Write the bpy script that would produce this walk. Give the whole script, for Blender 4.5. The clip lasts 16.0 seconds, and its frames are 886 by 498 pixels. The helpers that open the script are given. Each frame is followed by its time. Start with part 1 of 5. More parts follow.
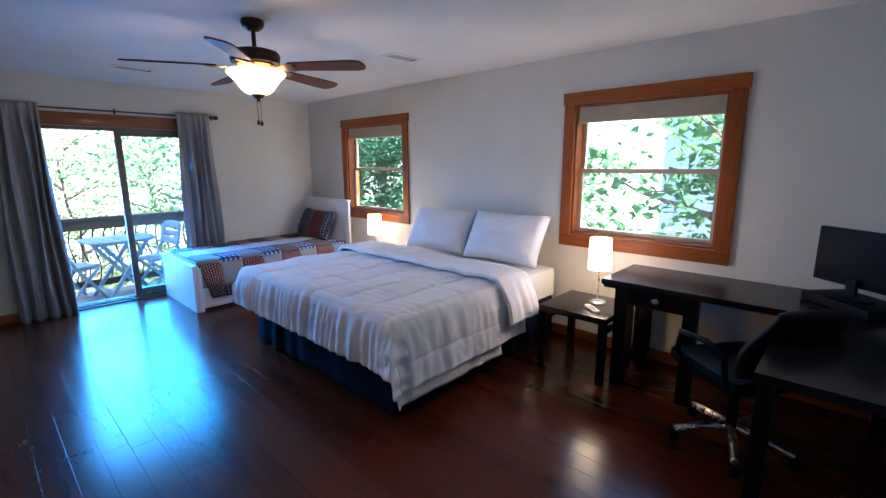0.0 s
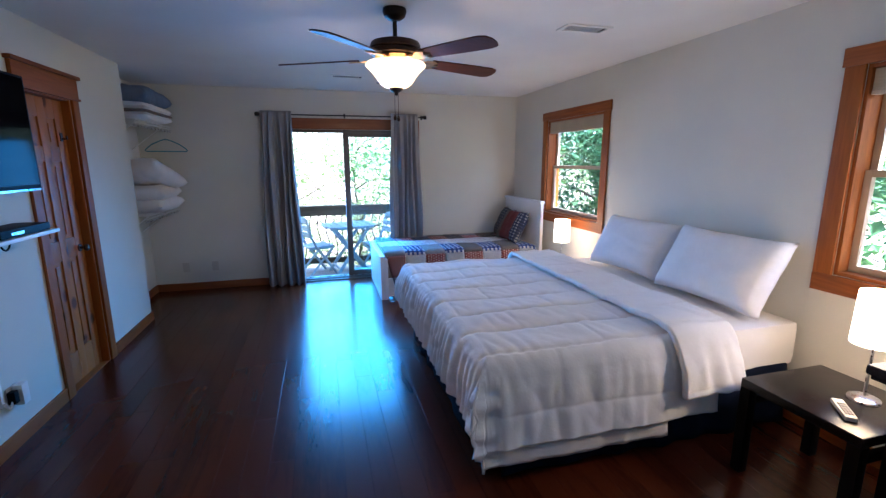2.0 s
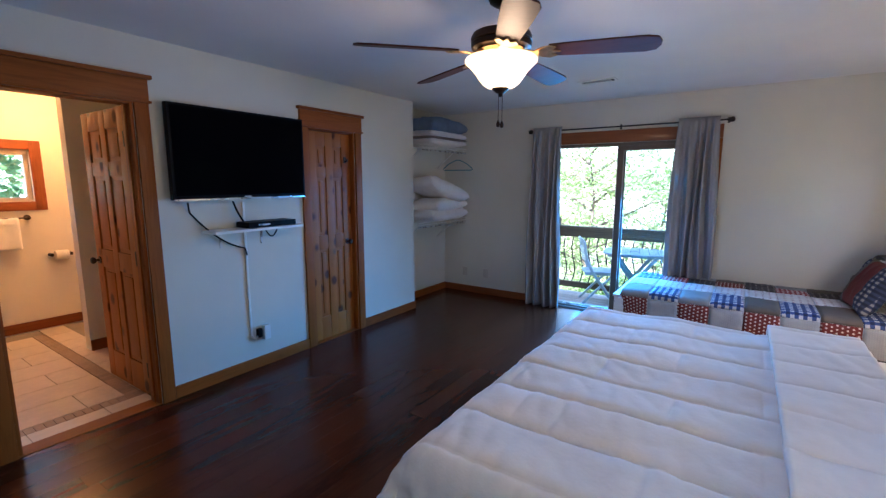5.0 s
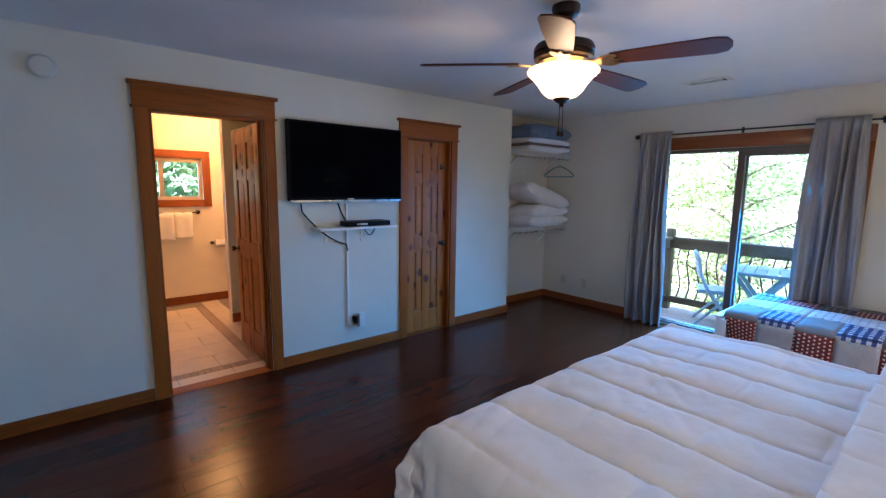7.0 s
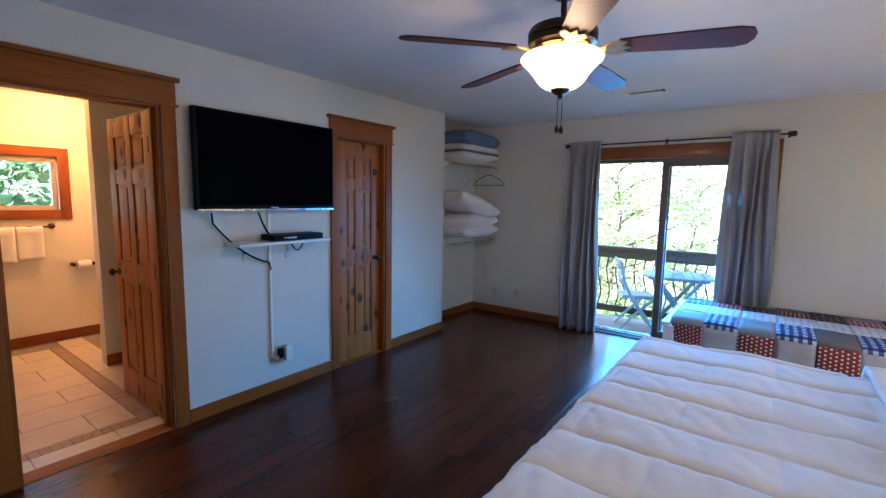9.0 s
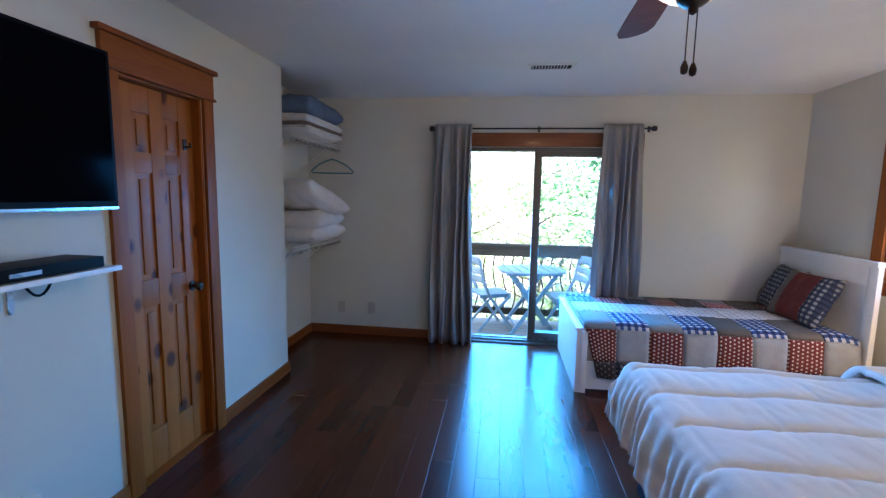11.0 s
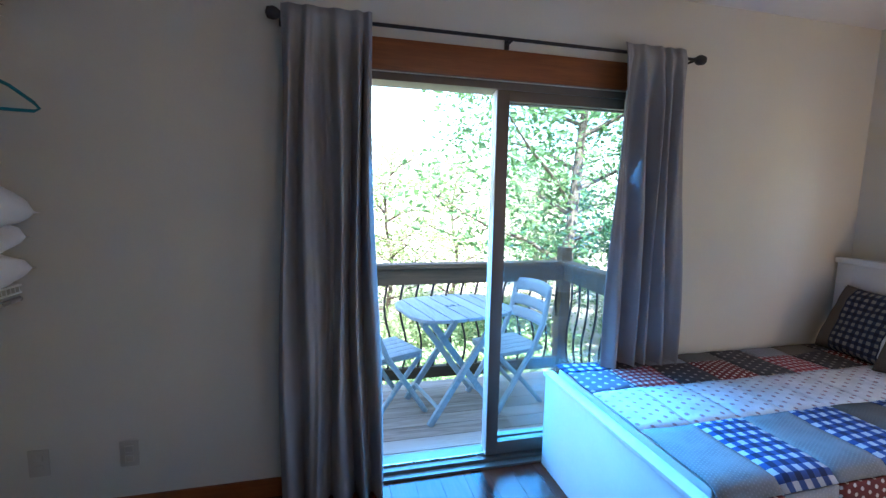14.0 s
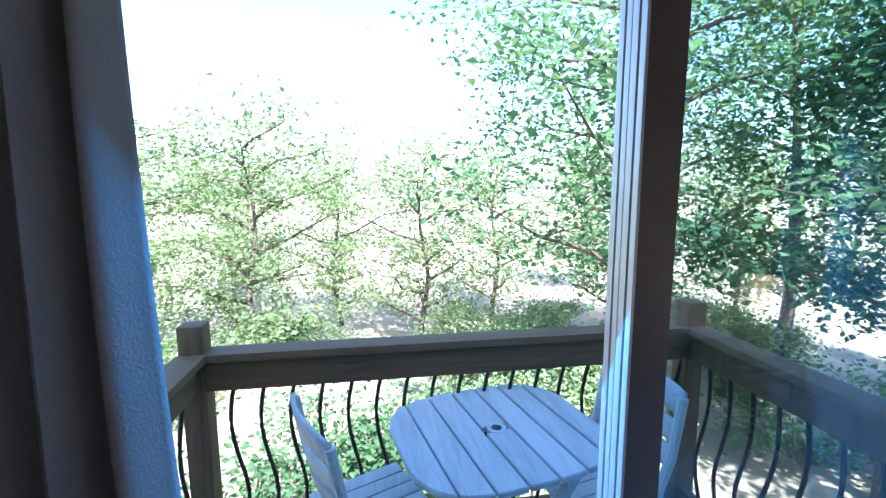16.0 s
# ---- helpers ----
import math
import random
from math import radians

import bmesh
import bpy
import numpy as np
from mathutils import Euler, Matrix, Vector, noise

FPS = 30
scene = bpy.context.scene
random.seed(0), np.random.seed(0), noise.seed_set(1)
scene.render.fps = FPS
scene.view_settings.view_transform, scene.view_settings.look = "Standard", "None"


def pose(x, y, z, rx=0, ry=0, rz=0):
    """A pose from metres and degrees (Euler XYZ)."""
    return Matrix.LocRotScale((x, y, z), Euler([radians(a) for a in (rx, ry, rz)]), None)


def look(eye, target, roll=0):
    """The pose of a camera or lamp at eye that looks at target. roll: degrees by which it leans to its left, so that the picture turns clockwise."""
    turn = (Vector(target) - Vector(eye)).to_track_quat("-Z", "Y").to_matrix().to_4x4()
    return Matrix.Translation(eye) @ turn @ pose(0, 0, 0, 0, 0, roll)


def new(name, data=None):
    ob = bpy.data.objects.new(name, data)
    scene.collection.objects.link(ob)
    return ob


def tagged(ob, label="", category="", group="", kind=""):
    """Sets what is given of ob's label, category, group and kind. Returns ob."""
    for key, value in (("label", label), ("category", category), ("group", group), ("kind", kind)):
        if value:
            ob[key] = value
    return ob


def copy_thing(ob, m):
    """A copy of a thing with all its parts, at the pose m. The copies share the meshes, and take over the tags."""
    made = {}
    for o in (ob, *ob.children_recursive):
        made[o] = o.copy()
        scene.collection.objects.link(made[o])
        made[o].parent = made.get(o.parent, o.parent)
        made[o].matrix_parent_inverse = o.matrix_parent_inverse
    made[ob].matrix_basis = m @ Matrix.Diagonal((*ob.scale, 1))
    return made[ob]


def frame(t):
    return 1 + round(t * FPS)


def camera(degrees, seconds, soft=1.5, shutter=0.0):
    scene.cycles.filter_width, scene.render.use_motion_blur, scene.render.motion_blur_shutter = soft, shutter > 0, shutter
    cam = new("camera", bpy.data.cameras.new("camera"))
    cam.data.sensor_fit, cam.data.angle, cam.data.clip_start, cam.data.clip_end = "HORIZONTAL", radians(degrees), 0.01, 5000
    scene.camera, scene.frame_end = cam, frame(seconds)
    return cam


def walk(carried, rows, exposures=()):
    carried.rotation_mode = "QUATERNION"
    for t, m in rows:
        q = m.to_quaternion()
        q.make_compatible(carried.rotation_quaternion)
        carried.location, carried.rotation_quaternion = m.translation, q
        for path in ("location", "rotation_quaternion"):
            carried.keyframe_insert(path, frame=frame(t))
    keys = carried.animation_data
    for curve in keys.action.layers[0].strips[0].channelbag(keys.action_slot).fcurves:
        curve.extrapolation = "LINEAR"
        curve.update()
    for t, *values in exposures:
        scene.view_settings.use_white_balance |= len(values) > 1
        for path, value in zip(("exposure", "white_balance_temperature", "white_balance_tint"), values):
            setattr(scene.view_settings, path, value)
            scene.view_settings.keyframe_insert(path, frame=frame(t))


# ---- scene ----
import itertools

LENS = 90.0
PATH = [
    (0.0, 0.097, 0.338, 1.557, -46.87, -10.93, -0.26),
    (0.5, 0.241, 0.356, 1.560, -43.41, -11.54, -0.19),
    (1.0, 0.433, 0.433, 1.560, -37.51, -10.71, -0.14),
    (1.5, 0.651, 0.461, 1.560, -28.95, -10.15, -0.29),
    (2.0, 0.990, 0.444, 1.560, -15.26, -11.18, -0.19),
    (2.5, 1.238, 0.561, 1.560, -10.16, -11.98, -0.11),
    (3.0, 1.513, 0.701, 1.560, -3.17, -10.39, -0.08),
    (3.5, 1.875, 0.771, 1.560, 8.04, -10.39, 0.03),
    (4.0, 2.102, 0.873, 1.560, 15.37, -9.82, 0.12),
    (4.5, 2.322, 1.021, 1.558, 24.97, -9.68, 0.15),
    (5.0, 2.522, 1.158, 1.534, 34.17, -8.68, 0.04),
    (5.2, 2.616, 1.212, 1.547, 38.88, -9.07, 0.05),
    (7.3, 2.878, 1.269, 1.545, 50.21, -7.84, 0.90),
    (7.5, 2.856, 1.254, 1.534, 49.56, -7.00, 0.82),
    (8.0, 2.690, 1.198, 1.529, 45.16, -6.62, 0.92),
    (8.5, 2.513, 1.198, 1.522, 40.61, -7.76, 1.02),
    (9.0, 2.265, 1.292, 1.504, 36.55, -6.49, 0.96),
    (9.5, 1.899, 1.370, 1.512, 29.27, -7.73, 1.12),
    (10.0, 1.535, 1.476, 1.525, 19.50, -8.56, 1.24),
    (10.2, 1.421, 1.551, 1.518, 17.23, -7.87, 1.24),
    (12.5, 0.476, 3.064, 1.447, -9.24, -6.46, 1.18),
    (13.0, 0.439, 3.467, 1.428, -11.21, -6.43, 1.16),
    (13.5, 0.461, 3.917, 1.407, -12.31, -6.91, 1.11),
    (14.0, 0.519, 4.358, 1.424, -14.15, -7.12, 1.14),
    (14.5, 0.635, 4.775, 1.457, -13.68, -6.68, 0.70),
    (15.0, 0.682, 5.187, 1.474, -14.69, -7.07, 0.43),
    (15.5, 0.767, 5.530, 1.513, -14.28, -7.79, 0.44),
    (16.0, 0.916, 5.838, 1.542, -8.88, -7.88, -0.20),
]
cam = camera(LENS, 16.0, soft=1.4)
walk(cam, [(t, pose(x, y, z, 90 + pitch, 0, yaw) @ pose(0, 0, 0, 0, 0, roll)) for t, x, y, z, yaw, pitch, roll in PATH],
     exposures=[(0.0, 3.56, 5050, 14), (4.0, 3.53, 5100, 13), (8.0, 3.72, 5350, 13), (12.5, 3.68, 5350, 12), (14.5, 3.26, 5500, 12), (16.0, 2.48, 5250, 13)])

# ---- light ----
world = bpy.data.worlds.new("sky_world")
scene.world = world
world.use_nodes = True
wn = world.node_tree
sky = wn.nodes.new("ShaderNodeTexSky")
sky.sky_type, sky.sun_disc = "NISHITA", False
SUN_EL, SUN_AZ = radians(52), radians(172)
sky.sun_elevation, sky.sun_rotation = SUN_EL, SUN_AZ
wn.links.new(sky.outputs[0], wn.nodes["Background"].inputs[0])
wn.nodes["Background"].inputs[1].default_value = 0.125


def lamp(name, kind, energy, color, m, size=0.1, size_y=None):
    d = bpy.data.lights.new(name, kind)
    d.energy, d.color = energy, color
    if kind == "SUN":
        d.angle = radians(0.6)
    elif kind == "AREA":
        d.size = size
        if size_y:
            d.shape, d.size_y = "RECTANGLE", size_y
    else:
        d.shadow_soft_size = size
    ob = new(name, d)
    ob.matrix_world = m
    return ob


SUN_DIR = Vector((math.sin(SUN_AZ) * math.cos(SUN_EL), math.cos(SUN_AZ) * math.cos(SUN_EL), math.sin(SUN_EL)))
lamp("sun", "SUN", 5.0, (1.0, 0.95, 0.86), look(SUN_DIR * 40, (0, 0, 0)))
DAY = (0.085, 0.43, 0.97)
lamp("daylight_slider", "AREA", 8.5, DAY, look((1.36, 6.62, 1.02), (1.28, 0, -2.6)), 1.3, 1.75).data.spread = radians(122)
lamp("fan_bulb", "POINT", 1.15, (1.0, 0.62, 0.32), pose(1.461, 3.232, 2.08), 0.05)
lamp("bedside_bulb", "POINT", 0.62, (1.0, 0.62, 0.30), pose(3.30, 1.71, 0.88), 0.04)
lamp("bedside_bulb", "POINT", 0.62, (1.0, 0.62, 0.30), pose(3.44, 4.61, 0.86), 0.04)
lamp("bath_bulb", "POINT", 4.8, (1.0, 0.42, 0.11), pose(-2.90, 2.55, 2.30), 0.22)


# ---- materials ----
def mat(name, color, rough=0.6, var=0.12, scale=6.0, fine=60.0, bump=0.1, metal=0.0, coat=0.0, rnd=0.0, spec=0.5):
    m = bpy.data.materials.new(name)
    m.use_nodes = True
    n, l = m.node_tree.nodes, m.node_tree.links
    b = n["Principled BSDF"]
    b.inputs["Metallic"].default_value = metal
    b.inputs["Coat Weight"].default_value = coat
    b.inputs["Coat Roughness"].default_value = 0.12
    b.inputs["Specular IOR Level"].default_value = spec
    tc = n.new("ShaderNodeTexCoord")
    big, small = n.new("ShaderNodeTexNoise"), n.new("ShaderNodeTexNoise")
    big.inputs["Scale"].default_value, small.inputs["Scale"].default_value = scale, fine
    big.inputs["Detail"].default_value, small.inputs["Detail"].default_value = 4, 3
    for t in (big, small):
        l.new(tc.outputs["Object"], t.inputs["Vector"])
    mix = n.new("ShaderNodeMath")
    mix.operation = "MULTIPLY_ADD"
    l.new(small.outputs["Fac"], mix.inputs[0])
    mix.inputs[1].default_value = 0.4
    l.new(big.outputs["Fac"], mix.inputs[2])
    last = mix
    if rnd:
        oi, ad = n.new("ShaderNodeObjectInfo"), n.new("ShaderNodeMath")
        ad.operation = "MULTIPLY_ADD"
        l.new(oi.outputs["Random"], ad.inputs[0])
        ad.inputs[1].default_value = rnd
        l.new(mix.outputs[0], ad.inputs[2])
        last = ad
    ramp = n.new("ShaderNodeValToRGB")
    lo = [max(c * (1 - var), 0) for c in color]
    hi = [min(c * (1 + var), 1) for c in color]
    ramp.color_ramp.elements[0].color, ramp.color_ramp.elements[1].color = (*lo, 1), (*hi, 1)
    ramp.color_ramp.elements[0].position, ramp.color_ramp.elements[1].position = 0.4, 0.95 + rnd
    l.new(last.outputs[0], ramp.inputs[0])
    l.new(ramp.outputs[0], b.inputs["Base Color"])
    rr = n.new("ShaderNodeMapRange")
    rr.inputs["To Min"].default_value, rr.inputs["To Max"].default_value = max(rough - 0.08, 0.02), min(rough + 0.08, 1)
    l.new(big.outputs["Fac"], rr.inputs["Value"])
    l.new(rr.outputs[0], b.inputs["Roughness"])
    if bump:
        bp = n.new("ShaderNodeBump")
        bp.inputs["Strength"].default_value, bp.inputs["Distance"].default_value = bump, 0.004
        l.new(small.outputs["Fac"], bp.inputs["Height"])
        l.new(bp.outputs[0], b.inputs["Normal"])
    return m


def wood(name, dark, light, axis=1, scale=5.0, stretch=12.0, rough=0.35, coat=0.2, knots=False, rnd=0.35, spec=0.4, relief=0.12):
    """Grain runs along the axis (0 x, 1 y, 2 z) in object space, shifted for each piece."""
    m = bpy.data.materials.new(name)
    m.use_nodes = True
    n, l = m.node_tree.nodes, m.node_tree.links
    b = n["Principled BSDF"]
    b.inputs["Roughness"].default_value, b.inputs["Coat Weight"].default_value = rough, coat
    b.inputs["Coat Roughness"].default_value = 0.15
    b.inputs["Specular IOR Level"].default_value = spec
    geo, oi = n.new("ShaderNodeNewGeometry"), n.new("ShaderNodeObjectInfo")
    mp, ad = n.new("ShaderNodeMapping"), n.new("ShaderNodeVectorMath")
    ad.operation = "MULTIPLY_ADD"
    l.new(oi.outputs["Random"], ad.inputs[0])
    ad.inputs[1].default_value = (37, 53, 71)
    l.new(geo.outputs["Position"], ad.inputs[2])
    sc = [stretch] * 3
    sc[axis] = 1.0
    mp.inputs["Scale"].default_value = sc
    l.new(ad.outputs[0], mp.inputs["Vector"])
    a, c = n.new("ShaderNodeTexNoise"), n.new("ShaderNodeTexNoise")
    a.inputs["Scale"].default_value, c.inputs["Scale"].default_value = scale * 0.4, scale * 3
    a.inputs["Detail"].default_value, a.inputs["Distortion"].default_value = 5, 1.2
    for t in (a, c):
        l.new(mp.outputs[0], t.inputs["Vector"])
    s1, s2 = n.new("ShaderNodeMath"), n.new("ShaderNodeMath")
    s1.operation = s2.operation = "MULTIPLY_ADD"
    l.new(c.outputs["Fac"], s1.inputs[0])
    s1.inputs[1].default_value = 0.35
    l.new(a.outputs["Fac"], s1.inputs[2])
    l.new(oi.outputs["Random"], s2.inputs[0])
    s2.inputs[1].default_value = rnd
    l.new(s1.outputs[0], s2.inputs[2])
    ramp = n.new("ShaderNodeValToRGB")
    ramp.color_ramp.elements[0].color, ramp.color_ramp.elements[1].color = (*dark, 1), (*light, 1)
    ramp.color_ramp.elements[0].position, ramp.color_ramp.elements[1].position = 0.45, 0.9 + rnd
    l.new(s2.outputs[0], ramp.inputs[0])
    out = ramp.outputs[0]
    if knots:
        v = n.new("ShaderNodeTexVoronoi")
        v.inputs["Scale"].default_value = 6.5
        mk = n.new("ShaderNodeMapping")
        kz = [1.0, 1.0, 1.0]
        kz[axis] = 0.75
        mk.inputs["Scale"].default_value = kz
        l.new(ad.outputs[0], mk.inputs["Vector"])
        l.new(mk.outputs[0], v.inputs["Vector"])
        kr = n.new("ShaderNodeValToRGB")
        kr.color_ramp.elements[0].color, kr.color_ramp.elements[1].color = (1, 1, 1, 1), (0, 0, 0, 1)
        kr.color_ramp.elements[0].position, kr.color_ramp.elements[1].position = 0.15, 0.27
        l.new(v.outputs["Distance"], kr.inputs[0])
        mx = n.new("ShaderNodeMix")
        mx.data_type = "RGBA"
        l.new(kr.outputs[0], mx.inputs["Factor"])
        l.new(out, mx.inputs["A"])
        mx.inputs["B"].default_value = (dark[0] * 0.35, dark[1] * 0.3, dark[2] * 0.3, 1)
        out = mx.outputs["Result"]
    l.new(out, b.inputs["Base Color"])
    bp = n.new("ShaderNodeBump")
    bp.inputs["Strength"].default_value, bp.inputs["Distance"].default_value = relief, 0.003
    l.new(c.outputs["Fac"], bp.inputs["Height"])
    l.new(bp.outputs[0], b.inputs["Normal"])
    return m


def check(name, c1, c2, c3, size=0.03, mode="plaid"):
    """Woven or printed cotton: plaid, dots or sprigs, in the surface's UV metres."""
    m = mat(name, c1, 0.9, 0.2, 12, 200, 0.3)
    n, l = m.node_tree.nodes, m.node_tree.links
    b = n["Principled BSDF"]
    base = b.inputs["Base Color"].links[0].from_socket
    uv, sep = n.new("ShaderNodeUVMap"), n.new("ShaderNodeSeparateXYZ")
    l.new(uv.outputs[0], sep.inputs[0])

    def math_node(op, x, y=None, third=None):
        q = n.new("ShaderNodeMath")
        q.operation = op
        for k, v in enumerate((x, y, third)):
            if v is None:
                continue
            if isinstance(v, (int, float)):
                q.inputs[k].default_value = v
            else:
                l.new(v, q.inputs[k])
        return q.outputs[0]

    def band(o, s, w):
        return math_node("LESS_THAN", math_node("FRACT", math_node("DIVIDE", o, s)), w)
    if mode == "plaid":
        bx, by = band(sep.outputs[0], size, 0.5), band(sep.outputs[1], size, 0.5)
        one = math_node("MAXIMUM", bx, by)
        two = math_node("MULTIPLY", bx, by)
    else:
        fx = math_node("SUBTRACT", math_node("FRACT", math_node("DIVIDE", sep.outputs[0], size)), 0.5)
        row = math_node("MULTIPLY", math_node("FLOOR", math_node("DIVIDE", sep.outputs[0], size)), 0.5)
        fy = math_node("SUBTRACT", math_node("FRACT", math_node("ADD", math_node("DIVIDE", sep.outputs[1], size), row)), 0.5)
        d = math_node("SQRT", math_node("ADD", math_node("MULTIPLY", fx, fx), math_node("MULTIPLY", fy, fy)))
        one = math_node("LESS_THAN", d, 0.24 if mode == "dots" else 0.2)
        two = math_node("LESS_THAN", d, 0.12)
    mx1, mx2 = n.new("ShaderNodeMix"), n.new("ShaderNodeMix")
    mx1.data_type = mx2.data_type = "RGBA"
    l.new(one, mx1.inputs["Factor"])
    l.new(base, mx1.inputs["A"])
    mx1.inputs["B"].default_value = (*c2, 1)
    l.new(two, mx2.inputs["Factor"])
    l.new(mx1.outputs["Result"], mx2.inputs["A"])
    mx2.inputs["B"].default_value = (*c3, 1)
    l.new(mx2.outputs["Result"], b.inputs["Base Color"])
    return m


def glow(name, color, strength, base=(0.9, 0.85, 0.75)):
    m = mat(name, base, 0.5, 0.05)
    b = m.node_tree.nodes["Principled BSDF"]
    b.inputs["Emission Color"].default_value = (*color, 1)
    b.inputs["Emission Strength"].default_value = strength
    return m


def glass_mat(name):
    m = bpy.data.materials.new(name)
    m.use_nodes = True
    n, l = m.node_tree.nodes, m.node_tree.links
    n.remove(n["Principled BSDF"])
    tr, gl, mx, fr, lw, pw = (n.new("ShaderNode" + k) for k in ("BsdfTransparent", "BsdfGlossy", "MixShader", "Math", "LayerWeight", "Math"))
    pw.operation, fr.operation = "POWER", "MULTIPLY_ADD"
    l.new(lw.outputs["Facing"], pw.inputs[0])
    pw.inputs[1].default_value, fr.inputs[1].default_value, fr.inputs[2].default_value = 4.0, 0.5, 0.025
    l.new(pw.outputs[0], fr.inputs[0])
    gl.inputs["Roughness"].default_value = 0.02
    tr.inputs["Color"].default_value = (0.94, 0.97, 0.97, 1)
    l.new(fr.outputs[0], mx.inputs[0])
    l.new(tr.outputs[0], mx.inputs[1])
    l.new(gl.outputs[0], mx.inputs[2])
    l.new(mx.outputs[0], n["Material Output"].inputs[0])
    return m


M_WALL = mat("wall_paint", (0.64, 0.62, 0.54), 0.75, 0.04, 2.0, 120, 0.15)
M_CEIL = mat("ceiling_paint", (0.76, 0.75, 0.73), 0.8, 0.04, 2.0, 150, 0.25)
M_FLOOR = wood("cherry_plank", (0.016, 0.0032, 0.0014), (0.078, 0.0165, 0.0056), 1, 4, 7, 0.22, 0.0, rnd=0.7, spec=0.24, relief=0.03)
M_TRIM = wood("stained_trim", (0.15, 0.038, 0.005), (0.29, 0.085, 0.011), 2, 5, 14, 0.5, 0.04, spec=0.2)
M_TRIM_H = wood("stained_trim_flat", (0.15, 0.038, 0.005), (0.29, 0.085, 0.011), 1, 5, 14, 0.5, 0.04, spec=0.2)
M_TRIM_X = wood("stained_trim_cross", (0.15, 0.040, 0.009), (0.26, 0.080, 0.018), 0, 5, 14, 0.4, 0.2)
M_PINE = wood("knotty_pine", (0.24, 0.072, 0.010), (0.37, 0.128, 0.021), 2, 3, 5, 0.45, 0.06, knots=True, spec=0.25)
M_BRONZE = mat("dark_bronze", (0.05, 0.032, 0.022), 0.4, 0.3, 20, 90, 0.1, 0.8)
M_BLACK = mat("black_stained_wood", (0.007, 0.006, 0.006), 0.34, 0.4, 6, 60, 0.05, 0, 0.0, spec=0.06)
M_DESKTOP = mat("black_lacquered_top", (0.006, 0.005, 0.005), 0.24, 0.3, 6, 60, 0.03, spec=0.35)
M_BLACKPL = mat("black_plastic", (0.004, 0.004, 0.005), 0.5, 0.2, 20, 200, 0.05, spec=0.08)
M_SCREEN = mat("dark_screen", (0.002, 0.002, 0.003), 0.06, 0.1, 3, 30, 0.0, 0, 0.0, spec=0.02)
M_WHITEWOOD = mat("white_painted_wood", (0.80, 0.80, 0.80), 0.4, 0.05, 4, 60, 0.06)
M_LINEN = mat("white_cotton", (0.82, 0.80, 0.79), 0.9, 0.04, 8, 55, 0.22, spec=0.2)
M_SHEET = mat("ivory_sheet", (0.80, 0.77, 0.73), 0.9, 0.04, 8, 220, 0.3)
M_NAVY = mat("dark_navy_cloth", (0.006, 0.010, 0.024), 0.95, 0.3, 8, 180, 0.3, spec=0.1)
M_CURTAIN = mat("grey_curtain_cloth", (0.29, 0.285, 0.29), 0.9, 0.08, 5, 260, 0.3)
M_METAL = mat("brushed_steel", (0.62, 0.62, 0.62), 0.28, 0.05, 20, 120, 0.05, 1.0)
M_IRON = mat("black_iron", (0.02, 0.02, 0.022), 0.5, 0.3, 20, 100, 0.1, 0.4)
M_FANBLADE = wood("dark_walnut_blade", (0.04, 0.013, 0.007), (0.10, 0.032, 0.016), 0, 5, 6, 0.5, 0.0, spec=0.2)
M_VINYL = mat("tan_vinyl_frame", (0.42, 0.33, 0.24), 0.5, 0.06, 6, 80, 0.05)
# Pale tone stands for daylight on the door panels' side faces.
M_EDGE = mat("daylit_edge_metal", (0.60, 0.60, 0.58), 0.4, 0.06, 8, 90, 0.05, 0.3)
M_OUTLET = mat("almond_plastic", (0.52, 0.49, 0.42), 0.5, 0.04, 8, 90, 0.03)
M_ALU = mat("bronze_door_frame", (0.135, 0.110, 0.088), 0.45, 0.1, 8, 90, 0.05, 0.2)
M_WHITEPL = mat("white_plastic", (0.78, 0.77, 0.73), 0.45, 0.04, 8, 90, 0.03)
M_SHADE = mat("pleated_shade_fabric", (0.40, 0.33, 0.24), 0.9, 0.1, 8, 150, 0.2)
M_TILE = mat("cream_tile", (0.62, 0.52, 0.40), 0.35, 0.12, 5, 40, 0.05, rnd=0.3)
M_BAND = mat("brown_mosaic", (0.26, 0.18, 0.11), 0.4, 0.4, 18, 70, 0.2, rnd=0.5)
M_GROUT = mat("grout", (0.30, 0.26, 0.21), 0.9, 0.15, 10, 90, 0.2)
M_BATHWALL = mat("bath_wall_paint", (0.74, 0.68, 0.56), 0.75, 0.04, 2, 120, 0.15)
M_TOWEL = mat("white_terry", (0.80, 0.77, 0.72), 0.95, 0.06, 10, 240, 0.6)
M_DECK = wood("weathered_deck", (0.22, 0.17, 0.13), (0.46, 0.38, 0.31), 0, 5, 12, 0.75, 0.0)
M_RAIL = wood("brown_rail", (0.045, 0.030, 0.014), (0.105, 0.074, 0.038), 0, 5, 12, 0.7, 0.0)
M_POST = wood("brown_post", (0.052, 0.036, 0.017), (0.12, 0.086, 0.046), 2, 5, 12, 0.7, 0.0)
# Grey-white patio furniture; the blue of skylit shade is put into its colour.
M_TABLE = wood("sky_tinted_grey_table", (0.25, 0.32, 0.37), (0.42, 0.51, 0.56), 1, 5, 10, 0.6, 0.0)
M_GLASS = glass_mat("window_glass")
M_LAMPSHADE = glow("lamp_shade", (1.0, 0.70, 0.42), 0.75)
M_BOWL = glow("fan_bowl_glass", (1.0, 0.60, 0.24), 0.30, (0.85, 0.62, 0.36))
M_BATHLIGHT = glow("bath_light", (1.0, 0.8, 0.5), 0.6)
M_BARK = mat("bark", (0.10, 0.075, 0.055), 0.9, 0.4, 5, 40, 0.6)
